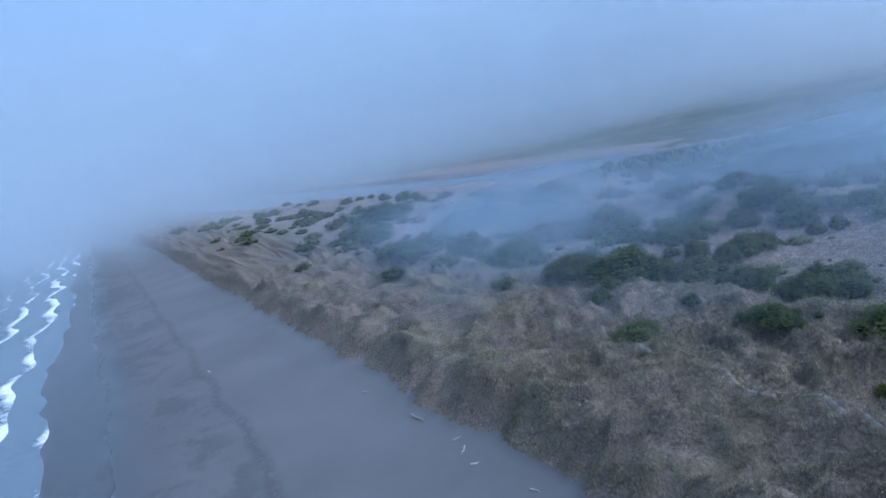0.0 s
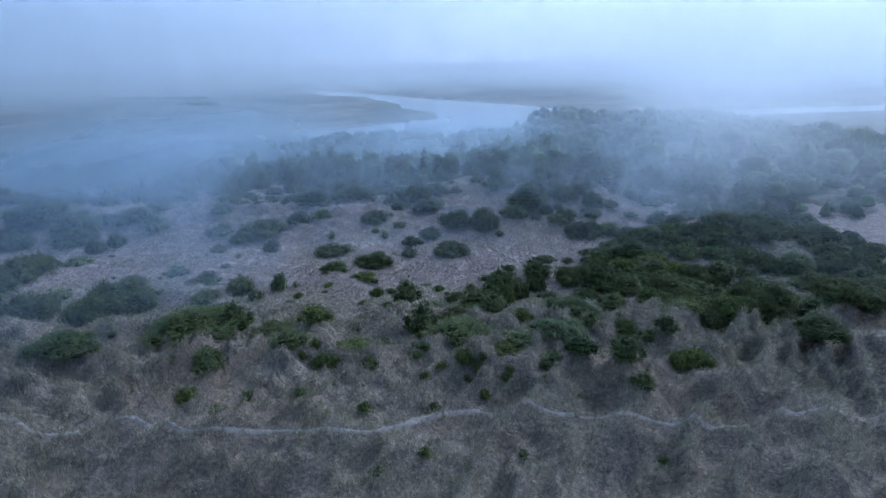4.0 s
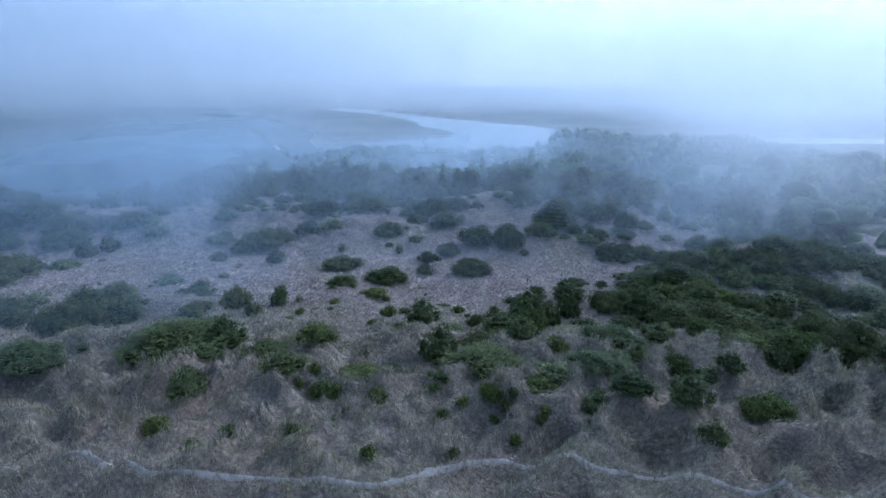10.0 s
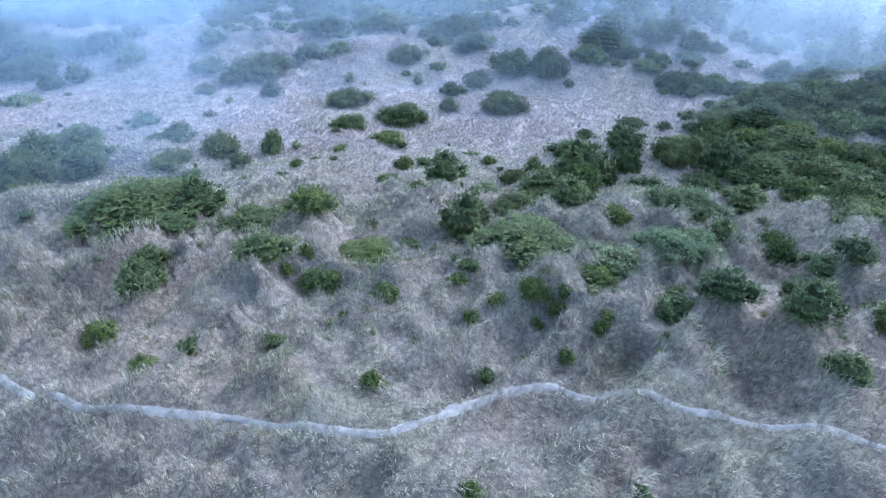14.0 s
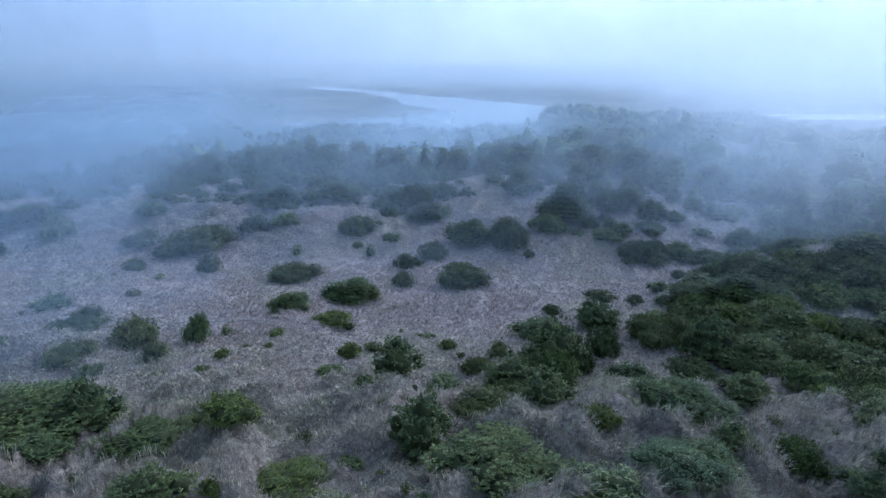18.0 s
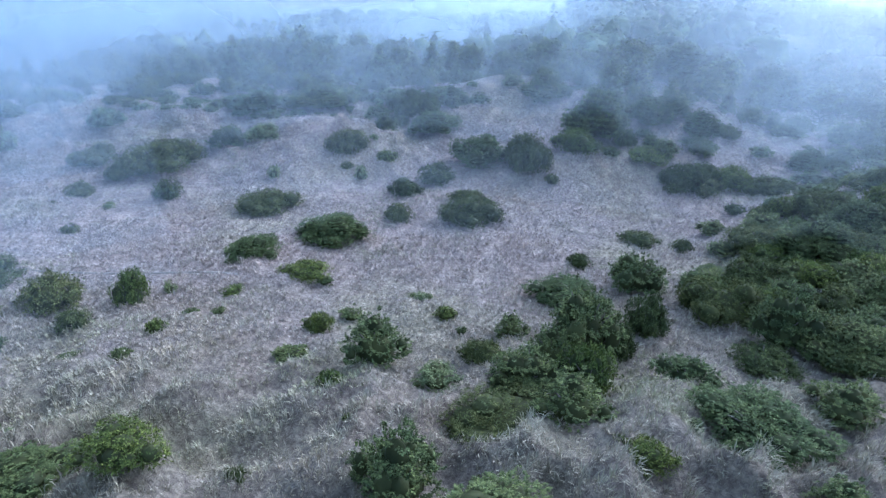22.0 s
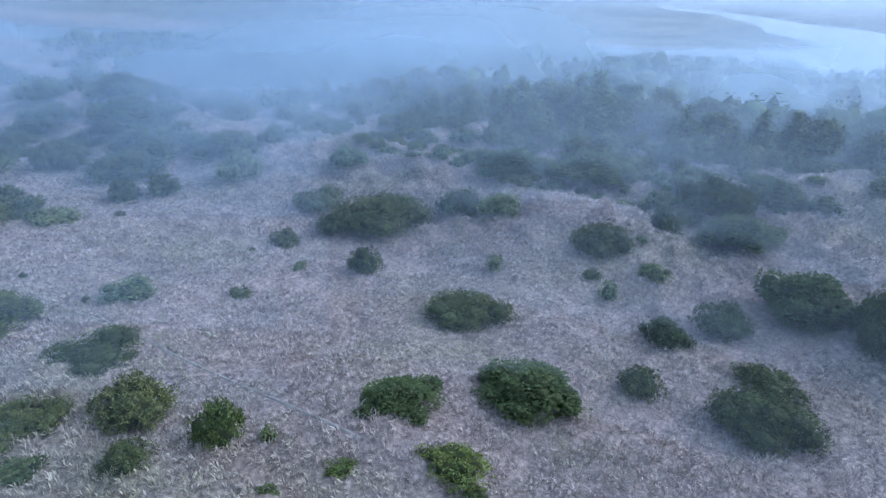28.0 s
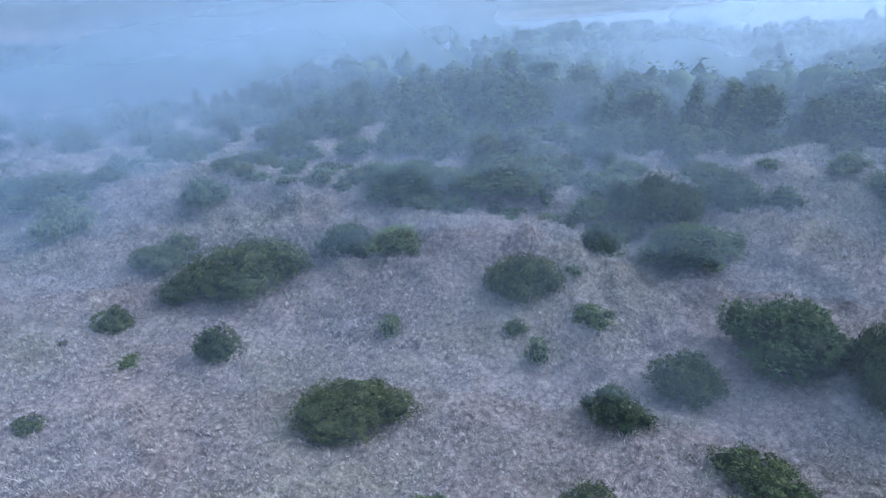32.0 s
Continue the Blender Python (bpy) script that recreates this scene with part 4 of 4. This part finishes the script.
shrub(-16.8, 79.4, 1.3, 0.9, 0.7, 'spruce', 32)
shrub(40.5, 82.5, 4.9, 3.6, 2.3, 'spruce', -39)
shrub(11.6, 81.4, 7.1, 5.3, 1.9, 'spruce', -15)
shrub(0.1, 82.3, 1.9, 1.4, 0.7, 'willow', 5)
shrub(-14.7, 82.4, 2.1, 1.6, 0.7, 'broom', 27)
shrub(17.2, 82.9, 5.2, 3.9, 4.1, 'spruce', -22)
shrub(32.9, 85.5, 6.9, 5.2, 3.3, 'spruce', -31)
shrub(-7.9, 84.8, 1.8, 1.4, 1.2, 'spruce', 16)
shrub(-9.4, 85.5, 4.8, 3.6, 1.5, 'broom', 26)
shrub(37.2, 87.8, 6.0, 4.5, 2.9, 'spruce', -34)
shrub(-116.1, 86.9, 20.2, 15.2, 5.5, 'pine', 51)
shrub(13.9, 87.8, 2.6, 2.0, 1.2, 'pine', -16)
shrub(29.9, 88.8, 6.7, 5.1, 2.2, 'pine', -27)
shrub(37.0, 92.3, 6.4, 4.8, 3.1, 'pine', -31)
shrub(23.9, 91.2, 2.5, 1.8, 1.4, 'pine', -26)
shrub(20.9, 93.6, 4.4, 3.3, 1.4, 'pine', -22)
shrub(28.1, 94.7, 3.5, 2.7, 1.7, 'spruce', -28)
shrub(-171.5, 98.0, 27.6, 20.7, 7.5, 'pine', 59)
shrub(4.7, 98.7, 6.9, 5.2, 2.9, 'pine', -2)
shrub(33.0, 100.4, 2.8, 2.0, 1.3, 'pine', -30)
shrub(-252.2, 102.7, 32.6, 24.5, 8.9, 'spruce', 67)
shrub(5.0, 103.3, 5.3, 3.9, 1.7, 'pine', -12)
shrub(39.0, 106.1, 7.0, 5.3, 2.3, 'pine', -32)
shrub(14.5, 107.5, 1.8, 1.3, 1.4, 'pine', -11)
shrub(29.7, 107.9, 5.7, 4.2, 3.5, 'pine', -24)
shrub(35.9, 108.7, 7.1, 5.3, 2.7, 'broom', -29)
shrub(10.9, 109.8, 2.5, 1.9, 3.1, 'pine', -11)
shrub(12.2, 110.0, 6.1, 4.5, 4.9, 'pine', -9)
shrub(1.0, 109.5, 5.4, 4.0, 2.7, 'pine', 2)
shrub(6.6, 113.1, 8.4, 6.3, 3.7, 'spruce', -3)
shrub(26.8, 112.2, 6.7, 5.0, 1.8, 'broom', -20)
shrub(18.3, 113.7, 6.7, 5.1, 3.3, 'broom', -13)
shrub(10.9, 112.8, 2.1, 1.5, 2.6, 'pine', -10)
shrub(33.9, 114.9, 4.8, 3.6, 2.0, 'spruce', -25)
shrub(25.0, 116.3, 3.7, 2.7, 2.6, 'pine', -18)
shrub(28.1, 115.3, 2.5, 1.9, 2.7, 'spruce', -21)
shrub(21.8, 119.0, 8.9, 6.8, 6.5, 'spruce', -15)
shrub(35.1, 117.4, 5.7, 4.2, 3.7, 'spruce', -25)
shrub(29.6, 122.1, 7.2, 5.3, 3.5, 'spruce', -18)
shrub(1.0, 122.3, 8.0, 5.9, 2.9, 'spruce', 0)
shrub(-1.8, 127.2, 8.1, 6.1, 4.4, 'pine', 3)
shrub(16.9, 131.8, 7.8, 5.8, 3.0, 'spruce', -9)
shrub(7.3, 129.5, 3.4, 2.5, 2.3, 'spruce', -5)
shrub(3.7, 130.6, 5.7, 4.2, 3.6, 'spruce', -2)

shrub(-32.6, 81.3, 6.0, 4.7, 2.1, 'pine', 71)
shrub(-30.6, 75.4, 5.7, 4.4, 2.0, 'pine', 80)
shrub(-27.0, 79.3, 5.4, 4.2, 2.9, 'pine', 71)
shrub(-24.0, 77.0, 3.1, 2.4, 1.6, 'pine', 74)
shrub(-28.3, 73.4, 3.3, 2.5, 1.2, 'spruce', 83)
shrub(-21.6, 80.8, 3.2, 2.5, 3.2, 'broom', 63)
shrub(-19.4, 82.2, 1.2, 0.9, 1.2, 'willow', 58)
shrub(-14.5, 88.1, 5.7, 4.5, 2.1, 'spruce', 39)
shrub(-8.6, 94.0, 7.8, 6.1, 2.8, 'spruce', 20)
shrub(-2.4, 98.7, 3.5, 2.7, 2.2, 'pine', 5)
shrub(-2.4, 106.0, 4.4, 3.4, 2.2, 'pine', 4)
shrub(-16.9, 101.4, 7.2, 5.6, 2.6, 'pine', 28)
shrub(-39.8, 88.7, 4.8, 3.8, 1.7, 'willow', 65)
shrub(-33.8, 94.2, 2.1, 1.7, 1.0, 'pine', 54)
shrub(-38.3, 104.2, 3.8, 3.0, 1.9, 'pine', 48)
shrub(-35.6, 109.8, 5.7, 4.5, 2.1, 'pine', 42)
shrub(-32.4, 112.2, 10.5, 8.2, 3.8, 'pine', 37)
shrub(-28.2, 104.0, 3.9, 3.0, 2.7, 'pine', 40)
shrub(-40.1, 112.5, 6.1, 4.8, 2.5, 'pine', 43)
shrub(-25.4, 117.6, 5.5, 4.3, 3.3, 'pine', 28)
shrub(-33.7, 101.1, 2.1, 1.6, 0.7, 'broom', 47)
shrub(-17.8, 109.0, 1.9, 1.5, 1.8, 'willow', 24)
shrub(-10.1, 114.8, 5.7, 4.4, 3.3, 'pine', 13)
shrub(-7.7, 109.4, 2.0, 1.6, 2.0, 'willow', 11)
shrub(-9.5, 111.0, 1.7, 1.3, 1.0, 'pine', 13)
shrub(-4.7, 113.1, 3.3, 2.5, 1.5, 'broom', 6)
shrub(-62.1, 86.8, 11.6, 9.0, 4.2, 'pine', 75)
shrub(-58.0, 93.8, 5.5, 4.3, 2.0, 'willow', 68)
shrub(-55.0, 98.8, 1.4, 1.1, 0.7, 'pine', 62)
shrub(-81.4, 96.5, 12.0, 9.3, 4.3, 'broom', 72)
shrub(-80.3, 89.5, 6.0, 4.7, 2.9, 'spruce', 76)
shrub(-75.8, 105.3, 4.4, 3.5, 2.2, 'pine', 65)
shrub(-65.4, 107.3, 10.1, 7.9, 3.6, 'spruce', 60)
shrub(-57.2, 105.8, 4.2, 3.3, 3.7, 'spruce', 58)
shrub(-52.5, 113.0, 5.9, 4.6, 3.8, 'willow', 51)
shrub(-41.7, 119.7, 5.6, 4.4, 2.6, 'willow', 40)
shrub(-68.1, 113.5, 11.6, 9.0, 4.2, 'spruce', 57)
shrub(-58.4, 117.8, 10.3, 8.1, 3.7, 'spruce', 51)
shrub(-92.5, 114.8, 10.3, 8.0, 3.7, 'spruce', 64)
shrub(-78.5, 118.1, 12.9, 10.0, 4.6, 'spruce', 59)
shrub(-106.2, 97.4, 19.6, 15.3, 7.1, 'spruce', 76)
shrub(-93.3, 89.5, 8.7, 6.8, 3.3, 'pine', 78)
shrub(-38.6, 73.1, 5.6, 4.4, 3.3, 'spruce', 86)
shrub(-38.6, 75.8, 5.5, 4.3, 2.6, 'spruce', 82)
shrub(-43.5, 80.5, 7.6, 5.9, 2.7, 'spruce', 76)
shrub(-44.6, 75.7, 6.0, 4.7, 3.6, 'spruce', 83)
shrub(-61.8, 79.6, 6.4, 5.0, 3.7, 'spruce', 81)
shrub(-69.1, 81.5, 6.5, 5.1, 4.1, 'spruce', 81)
shrub(-51.9, 76.9, 4.1, 3.2, 2.2, 'willow', 83)
shrub(-20.7, 117.4, 5.8, 4.5, 2.1, 'willow', 24)
shrub(-24.0, 126.2, 8.7, 6.8, 3.1, 'spruce', 23)
shrub(-19.3, 128.1, 5.2, 4.0, 2.3, 'spruce', 18)
shrub(-15.0, 127.9, 8.7, 6.8, 3.1, 'spruce', 14)
shrub(-5.2, 120.8, 4.0, 3.1, 2.9, 'pine', 6)
shrub(-48.2, 85.5, 0.7, 0.5, 0.7, 'pine', 72)
shrub(-52.3, 80.7, 1.2, 0.9, 0.5, 'willow', 79)
shrub(-41.4, 86.1, 0.7, 0.5, 0.6, 'pine', 69)
shrub(-39.2, 100.9, 0.9, 0.7, 0.6, 'pine', 52)
shrub(-6.7, 116.4, 1.3, 1.0, 0.9, 'willow', 8)
shrub(-192.4, 122.0, 14.3, 11.2, 5.2, 'spruce', 75)
shrub(-156.7, 122.0, 20.3, 15.8, 7.3, 'spruce', 72)
shrub(-91.0, 126.1, 11.7, 9.2, 4.2, 'spruce', 58)
shrub(-104.7, 120.7, 9.4, 7.4, 3.4, 'spruce', 64)
# the scrub that covers the hillock and the ground inland of it
rng = np.random.default_rng(5)


def thicket(count, x0, x1, y0, y1, inside, wide, styles, far=None, gap=0.30):
    placed = []
    for _ in range(count * 30):
        if len(placed) >= count:
            break
        x, y, w = rng.uniform(x0, x1), rng.uniform(y0, y1), rng.uniform(*wide)
        if not inside(x, y) or any((x - a) ** 2 + (y - b) ** 2 < (gap * (w + c)) ** 2 for a, b, c in placed):
            continue
        placed.append((x, y, w))
        shrub(x, y, w, w * rng.uniform(0.75, 1.0), w * rng.uniform(0.32, 0.55), styles[int(rng.integers(len(styles)))], rng.uniform(0, 360), "scrub thicket", far)


def on_hillock(x, y):
    crest = ((x - 46.5) / 5.5) ** 2 + ((y - 92.6) / 1.5) ** 2 < 1
    bare = ((x - 41) / 4.5) ** 2 + ((y - 79.5) / 1.5) ** 2 < 1 or ((x - 55) / 3.5) ** 2 + ((y - 97) / 1.6) ** 2 < 1
    return not crest and not bare and x > np.interp(y, [62, 70, 76, 79, 85, 96, 103, 114], [29, 28, 25, 20.5, 21.5, 33, 40, 47])


thicket(130, 20, 47, 60, 104, on_hillock, (2.6, 5.4), ["spruce", "pine", "spruce", "pine", "broom"], None, 0.19)
thicket(105, 45, 78, 60, 118, on_hillock, (3.6, 6.8), ["spruce", "pine"], None, 0.19)
thicket(70, -27, 27, 44, 66, lambda x, y: vnoise(x / 7, y / 7, 55) > -0.1, (0.5, 1.3), ["broom", "broom", "willow", "broom"], None, 0.5)
far_pine, far_spruce = [], []
for name, bag, seed in (("pine", far_pine, 0.0), ("spruce", far_spruce, 40.0)):
    thicket(22, 22, 70, 106, 132, lambda x, y: vnoise(x / 9 + seed, y / 9, 51) > -0.3, (2.5, 5.5), [name])
    thicket(20, -92, -58, 58, 116, lambda x, y: vnoise(x / 14 + seed, y / 11, 52) > -0.2, (3.0, 7.0), [name])
    thicket(55, -185, -92, 58, 116, lambda x, y: vnoise(x / 14 + seed, y / 11, 52) > -0.2, (3.0, 7.5), [name], bag)
    thicket(22, -90, -42, 116, 142, lambda x, y: vnoise(x / 13 + seed, y / 10, 53) > -0.15, (3.0, 7.0), [name])
    thicket(50, -150, -42, 124, 165, lambda x, y: x < -90 or y > 142, (3.0, 7.5), [name], bag)
    thicket(45, -48, 20, 127.5, 152, lambda x, y: y > 126 + 0.12 * abs(x + 11), (2.5, 5.0), [name])
    thicket(60, -520, -170, 42, 150, lambda x, y: vnoise(x / 26 + seed, y / 14, 54) > -0.2, (5.0, 11.0), [name], bag)
for x0, y0, w0 in ((-306, 668, 26), (-273, 660, 18), (-232, 641, 14), (-200, 560, 22), (-170, 900, 30), (-349, 960, 34)):
    thicket(9, x0 - w0, x0 + w0, y0 - 5, y0 + 5, lambda x, y: True, (6.0, 11.0), ["spruce"], far_spruce)
thicket(46, -44, 6, 121.5, 131, lambda x, y: y > 122.5 + 0.25 * abs(x + 14) * (x > -14) and not -3 < x < 7, (1.8, 4.2), ["pine", "spruce", "spruce", "willow"], None, 0.32)
scattered("pine_scrub", "dark pine scrub on the dunes fading into fog", "scrub", far_pine)
scattered("spruce_scrub", "green stunted spruce scrub on misty dunes", "scrub", far_spruce)

# the wood between the dunes and the river
wood, far_wood, taken = [], [], {}
for _ in range(20000):
    if len(wood) >= 2200:
        break
    x, y = rng.uniform(-200, 160), rng.uniform(112, 350)
    edge = float(wood_edge(x))
    if y < edge + 5 * vnoise(x / 12, y / 12, 61) or y > float(near_bank(x)) - 8:
        continue
    if vnoise(x / 18, y / 12, 62) > 0.78 and y < 200 or ((x - 11) / 5) ** 2 + ((y - 137) / 7) ** 2 < 1:
        continue
    slot = (int(x // 2.7), int(y // 2.7))
    if slot in taken:
        continue
    taken[slot] = True
    wood.append((x, y))
    tall = (rng.uniform(3.6, 6.4) if y < 185 else rng.uniform(3.0, 5.2)) * (1.08 if x > -40 else 0.9) * (0.62 if y < edge + 10 else 1.0) * (1.0 if y < edge + 25 or rng.random() < 0.93 else 1.3)
    form = "spire" if rng.random() < 0.4 else "broad"
    tree(x, y, tall, tall / 10 * rng.uniform(1.35, 1.95), form, rng.uniform(0, 360), None if y < edge + 34 and -75 < x < 75 else far_wood)
scattered("far_wood", "dark conifer wood along the river in fog", "wood", far_wood)

# ---- driftwood on the strand ----
def driftwood(x, y, length, turn, thick):
    r = random.Random(int(x * 10))
    pts = [(length * (s - 0.5), 0.06 * length * math.sin(3 * s + r.random() * 3), thick * 0.8 + 0.05 * r.random()) for s in (0, 0.25, 0.5, 0.75, 1)]
    pieces = [tube(pts, [thick, thick * 1.05, thick * 0.9, thick * 0.7, thick * 0.35], 8)]
    for k in range(3):
        s = r.uniform(-0.3, 0.45) * length
        pieces.append(tube([(s, 0, thick), (s + 0.2 * length * r.uniform(-1, 1), 0.18 * length * r.choice((-1, 1)), thick * (1.5 + r.random()))], [thick * 0.4, thick * 0.12], 6))
    ob = new("driftwood_log", mesh_from("driftwood_log", *joined(pieces), WOOD, True))
    ob.matrix_world = pose(x, y, float(ground(x, y)) - 0.03, 0, 0, turn)
    tagged(ob, "bleached driftwood log with broken branches on dark sand", "driftwood", "driftwood on the beach")


driftwood(-69.4, 21.1, 3.2, 12, 0.14)
driftwood(-56.8, 20.6, 1.8, -40, 0.10)
driftwood(-53.2, 19.8, 1.0, 70, 0.16)
driftwood(-59.7, 21.5, 1.2, 95, 0.08)
driftwood(-43.8, 21.1, 1.3, 20, 0.10)
driftwood(-85.3, 20.2, 1.4, 55, 0.10)
driftwood(-132.1, 3.1, 2.0, 10, 0.18)
driftwood(-160.7, 6.6, 1.6, 80, 0.15)

# ---- dune grass: tufts of blades over the near dunes ----
rng = np.random.default_rng(9)
cols, rows = np.meshgrid(np.arange(-130, 75, 0.45), np.arange(24.5, 144, 0.45))
tx = (cols + rng.uniform(-0.2, 0.2, cols.shape)).ravel()
ty = (rows + rng.uniform(-0.2, 0.2, cols.shape)).ravel()
reach_l, reach_r = np.interp(ty, [24, 60, 136], [-62, -95, -130]), np.interp(ty, [24, 60, 136], [34, 52, 75])
ok = (tx > reach_l) & (tx < reach_r) & (vnoise(tx / 3.1, ty / 3.1, 71) > -0.86) & (vnoise(tx / 0.85, ty / 0.85, 73) > -0.62 + 0.2 * smooth(66, 86, ty)) & (rng.random(len(tx)) < np.interp(tx, [-90, -55, 42, 60], [0.45, 1, 1, 0.5])) & (ground(tx, ty) > -3.5)
for line in TRAILS:
    for px, py in line[::2]:
        ok &= (tx - px) ** 2 + (ty - py) ** 2 > 0.21 ** 2
tx, ty = tx[ok], ty[ok]
n, B = len(tx), 14


def land_height(x, y):
    """Height of the ground sheet between its grid points."""
    i, j = np.clip(np.searchsorted(gy, y) - 1, 0, ny - 2), np.clip(np.searchsorted(gx, x) - 1, 0, nx - 2)
    fy, fx = (y - gy[i]) / (gy[i + 1] - gy[i]), (x - gx[j]) / (gx[j + 1] - gx[j])
    return (GZ[i, j] * (1 - fx) + GZ[i, j + 1] * fx) * (1 - fy) + (GZ[i + 1, j] * (1 - fx) + GZ[i + 1, j + 1] * fx) * fy


# tall on the crests, thin in the hollows
crest = np.clip((land_height(tx, ty) - 0.25 * (land_height(tx - 1.5, ty) + land_height(tx + 1.5, ty) + land_height(tx, ty - 1.5) + land_height(tx, ty + 1.5))) / 0.45, -1, 1) * (1 - 0.5 * smooth(64, 84, ty))
thick = rng.random(n) < (0.96 + 0.55 * crest) * (0.88 + 0.12 * smooth(54, 74, ty))
tx, ty, crest = tx[thick], ty[thick], crest[thick]
n = len(tx)
short = smooth(54, 74, ty)[:, None]
big = ((0.85 + 0.40 * vnoise(tx / 5, ty / 5, 72) + 0.30 * crest) * rng.uniform(0.65, 1.35, n))[:, None]
ang = rng.uniform(0, 2 * math.pi, (n, B))
off = (0.20 - 0.02 * short) * np.sqrt(rng.uniform(0, 1, (n, B)))
bx, by = tx[:, None] + off * np.cos(ang), ty[:, None] + off * np.sin(ang)
bz = land_height(bx, by) - 0.03
# the wind lays the long marram over; the short tussocks fan out all round
gust = 0.55 + 0.35 * vnoise(tx / 3.5, ty / 3.5, 74)[:, None]
lean = rng.uniform(0.1, 0.7, (n, B)) * (0.75 + 0.35 * short)
hx, hy = np.cos(ang) * lean + 0.20 * gust * (1 - short) + 0.06, np.sin(ang) * lean - 0.22 * gust * (1 - short) - 0.08
L = (0.72 - 0.35 * short) * big * rng.uniform(0.6, 1.25, (n, B))
wide = (0.0165 + 0.007 * short) * rng.uniform(0.7, 1.4, (n, B))
reach = np.hypot(hx, hy) + 1e-6
sx, sy = -hy / reach * wide, hx / reach * wide
mx, my, mz = bx + 0.42 * hx * L, by + 0.42 * hy * L, bz + 0.55 * L
v = np.stack([np.stack([bx, by, bz], -1), np.stack([mx + sx, my + sy, mz], -1),
              np.stack([bx + 1.15 * hx * L, by + 1.15 * hy * L, bz + L * (0.92 - 0.25 * reach)], -1), np.stack([mx - sx, my - sy, mz], -1)], 2).reshape(-1, 3)
grass = mesh_from("grass", v, np.arange(len(v)).reshape(-1, 4), BLADES)
tagged(new("dune_grass", grass), "dry straw-coloured marram grass tufts on the dunes", "grass", kind="stuff")

# ---- drifting sea fog, in thin layers ----
def mist_wall(radius, z0, z1, mat, start=-105, end=165):
    a = np.linspace(radians(start), radians(end), 90)
    z = np.linspace(z0, z1, 10)
    A, Z = np.meshgrid(a, z)
    X, Y = -radius * np.sin(A), 40 + radius * np.cos(A)
    c = (np.arange(9)[:, None] * 90 + np.arange(89)[None, :]).ravel()
    ob = new("fog_bank", mesh_from("fog_bank", np.stack([X.ravel(), Y.ravel(), Z.ravel()], 1), np.stack([c, c + 1, c + 91, c + 90], 1), mat, True))
    tagged(ob, "pale bank of sea fog over the land", "fog", kind="stuff")


# the near veils, low over the dunes and the wood
for k, (radius, amount) in enumerate(((55, 0.05), (66, 0.09), (80, 0.24), (88, 0.26), (97, 0.32), (116, 0.36), (138, 0.40), (165, 0.40), (205, 0.38))):
    mist_wall(radius, -6, 34, mat_mist(f"veil_{k}", amount * 1.45, 0.020 - 0.001 * k, 0.26, 0.74, stretch=(1, 1, 1.7), fades=((2, -12, -2), (2, 20 + k, 5), (1, 25, 80), (0, 105, -5))))
# thin haze low over the scrub west of the hollow
for k, (radius, amount) in enumerate(((36, 0.06), (42, 0.09), (49, 0.12), (58, 0.14))):
    mist_wall(radius, -6, 17, mat_mist(f"haze_{k}", amount * 1.5, 0.030 - 0.003 * k, 0.24, 0.70, stretch=(1, 1, 1.5), fades=((2, -8, 1), (2, 16, 4), (0, -14, -30), (1, 34, 56))), 24, 105)
# denser drifts over the western dunes and behind the hillock
for k, (radius, amount) in enumerate(((72, 0.20), (90, 0.28), (108, 0.34), (130, 0.38), (155, 0.38))):
    mist_wall(radius, -7, 30, mat_mist(f"drift_{k}", amount * 0.55, 0.020 - 0.002 * k, 0.28, 0.72, stretch=(1, 1, 1.6), fades=((2, -7, 1), (2, 22, 5), (0, 15, -45), (1, 40, 85))))
for k, (radius, amount) in enumerate(((84, 0.08), (98, 0.14), (114, 0.18), (132, 0.20), (152, 0.22))):
    mist_wall(radius, -7, 40, mat_mist(f"drift_inland_{k}", amount, 0.020 - 0.001 * k, 0.26, 0.70, stretch=(1, 1, 1.5), fades=((2, -2, 9), (2, 38, 16), (0, 20, 90), (1, 80, 120)), hue=BANK_HUE))
for k, radius in enumerate((214, 227, 241, 256, 272)):
    mist_wall(radius, -6, 90, mat_mist(f"bank_inland_{k}", 0.19, 0.010, 0.15, 0.62, stretch=(1, 1, 1.5), fades=((2, -4, 14), (2, 85, 22), (0, 20, 160)), hue=BANK_HUE))
for k, (radius, amount) in enumerate(((290, 0.08), (345, 0.12), (400, 0.16), (455, 0.18), (500, 0.18), (545, 0.18), (585, 0.18))):
    mist_wall(radius, -8, 130, mat_mist(f"bank_over_marsh_{k}", amount * 1.3, 0.011 - 0.001 * k, 0.22, 0.74, stretch=(1, 1, 2.2), fades=((2, -14, 16), (2, 115, 10)), hue=BANK_HUE))
for k, (radius, height) in enumerate(((620, 240), (680, 265), (745, 290), (815, 320), (890, 350), (975, 385), (1070, 420), (1180, 460))):
    mist_wall(radius, -14, height, mat_mist(f"bank_far_{k}", 0.24, 0.0055 - 0.0004 * k, -0.2, 0.6, stretch=(1, 1, 1.8), fades=((2, -45, -6), (2, height - 10, 12)), hue=BANK_HUE))
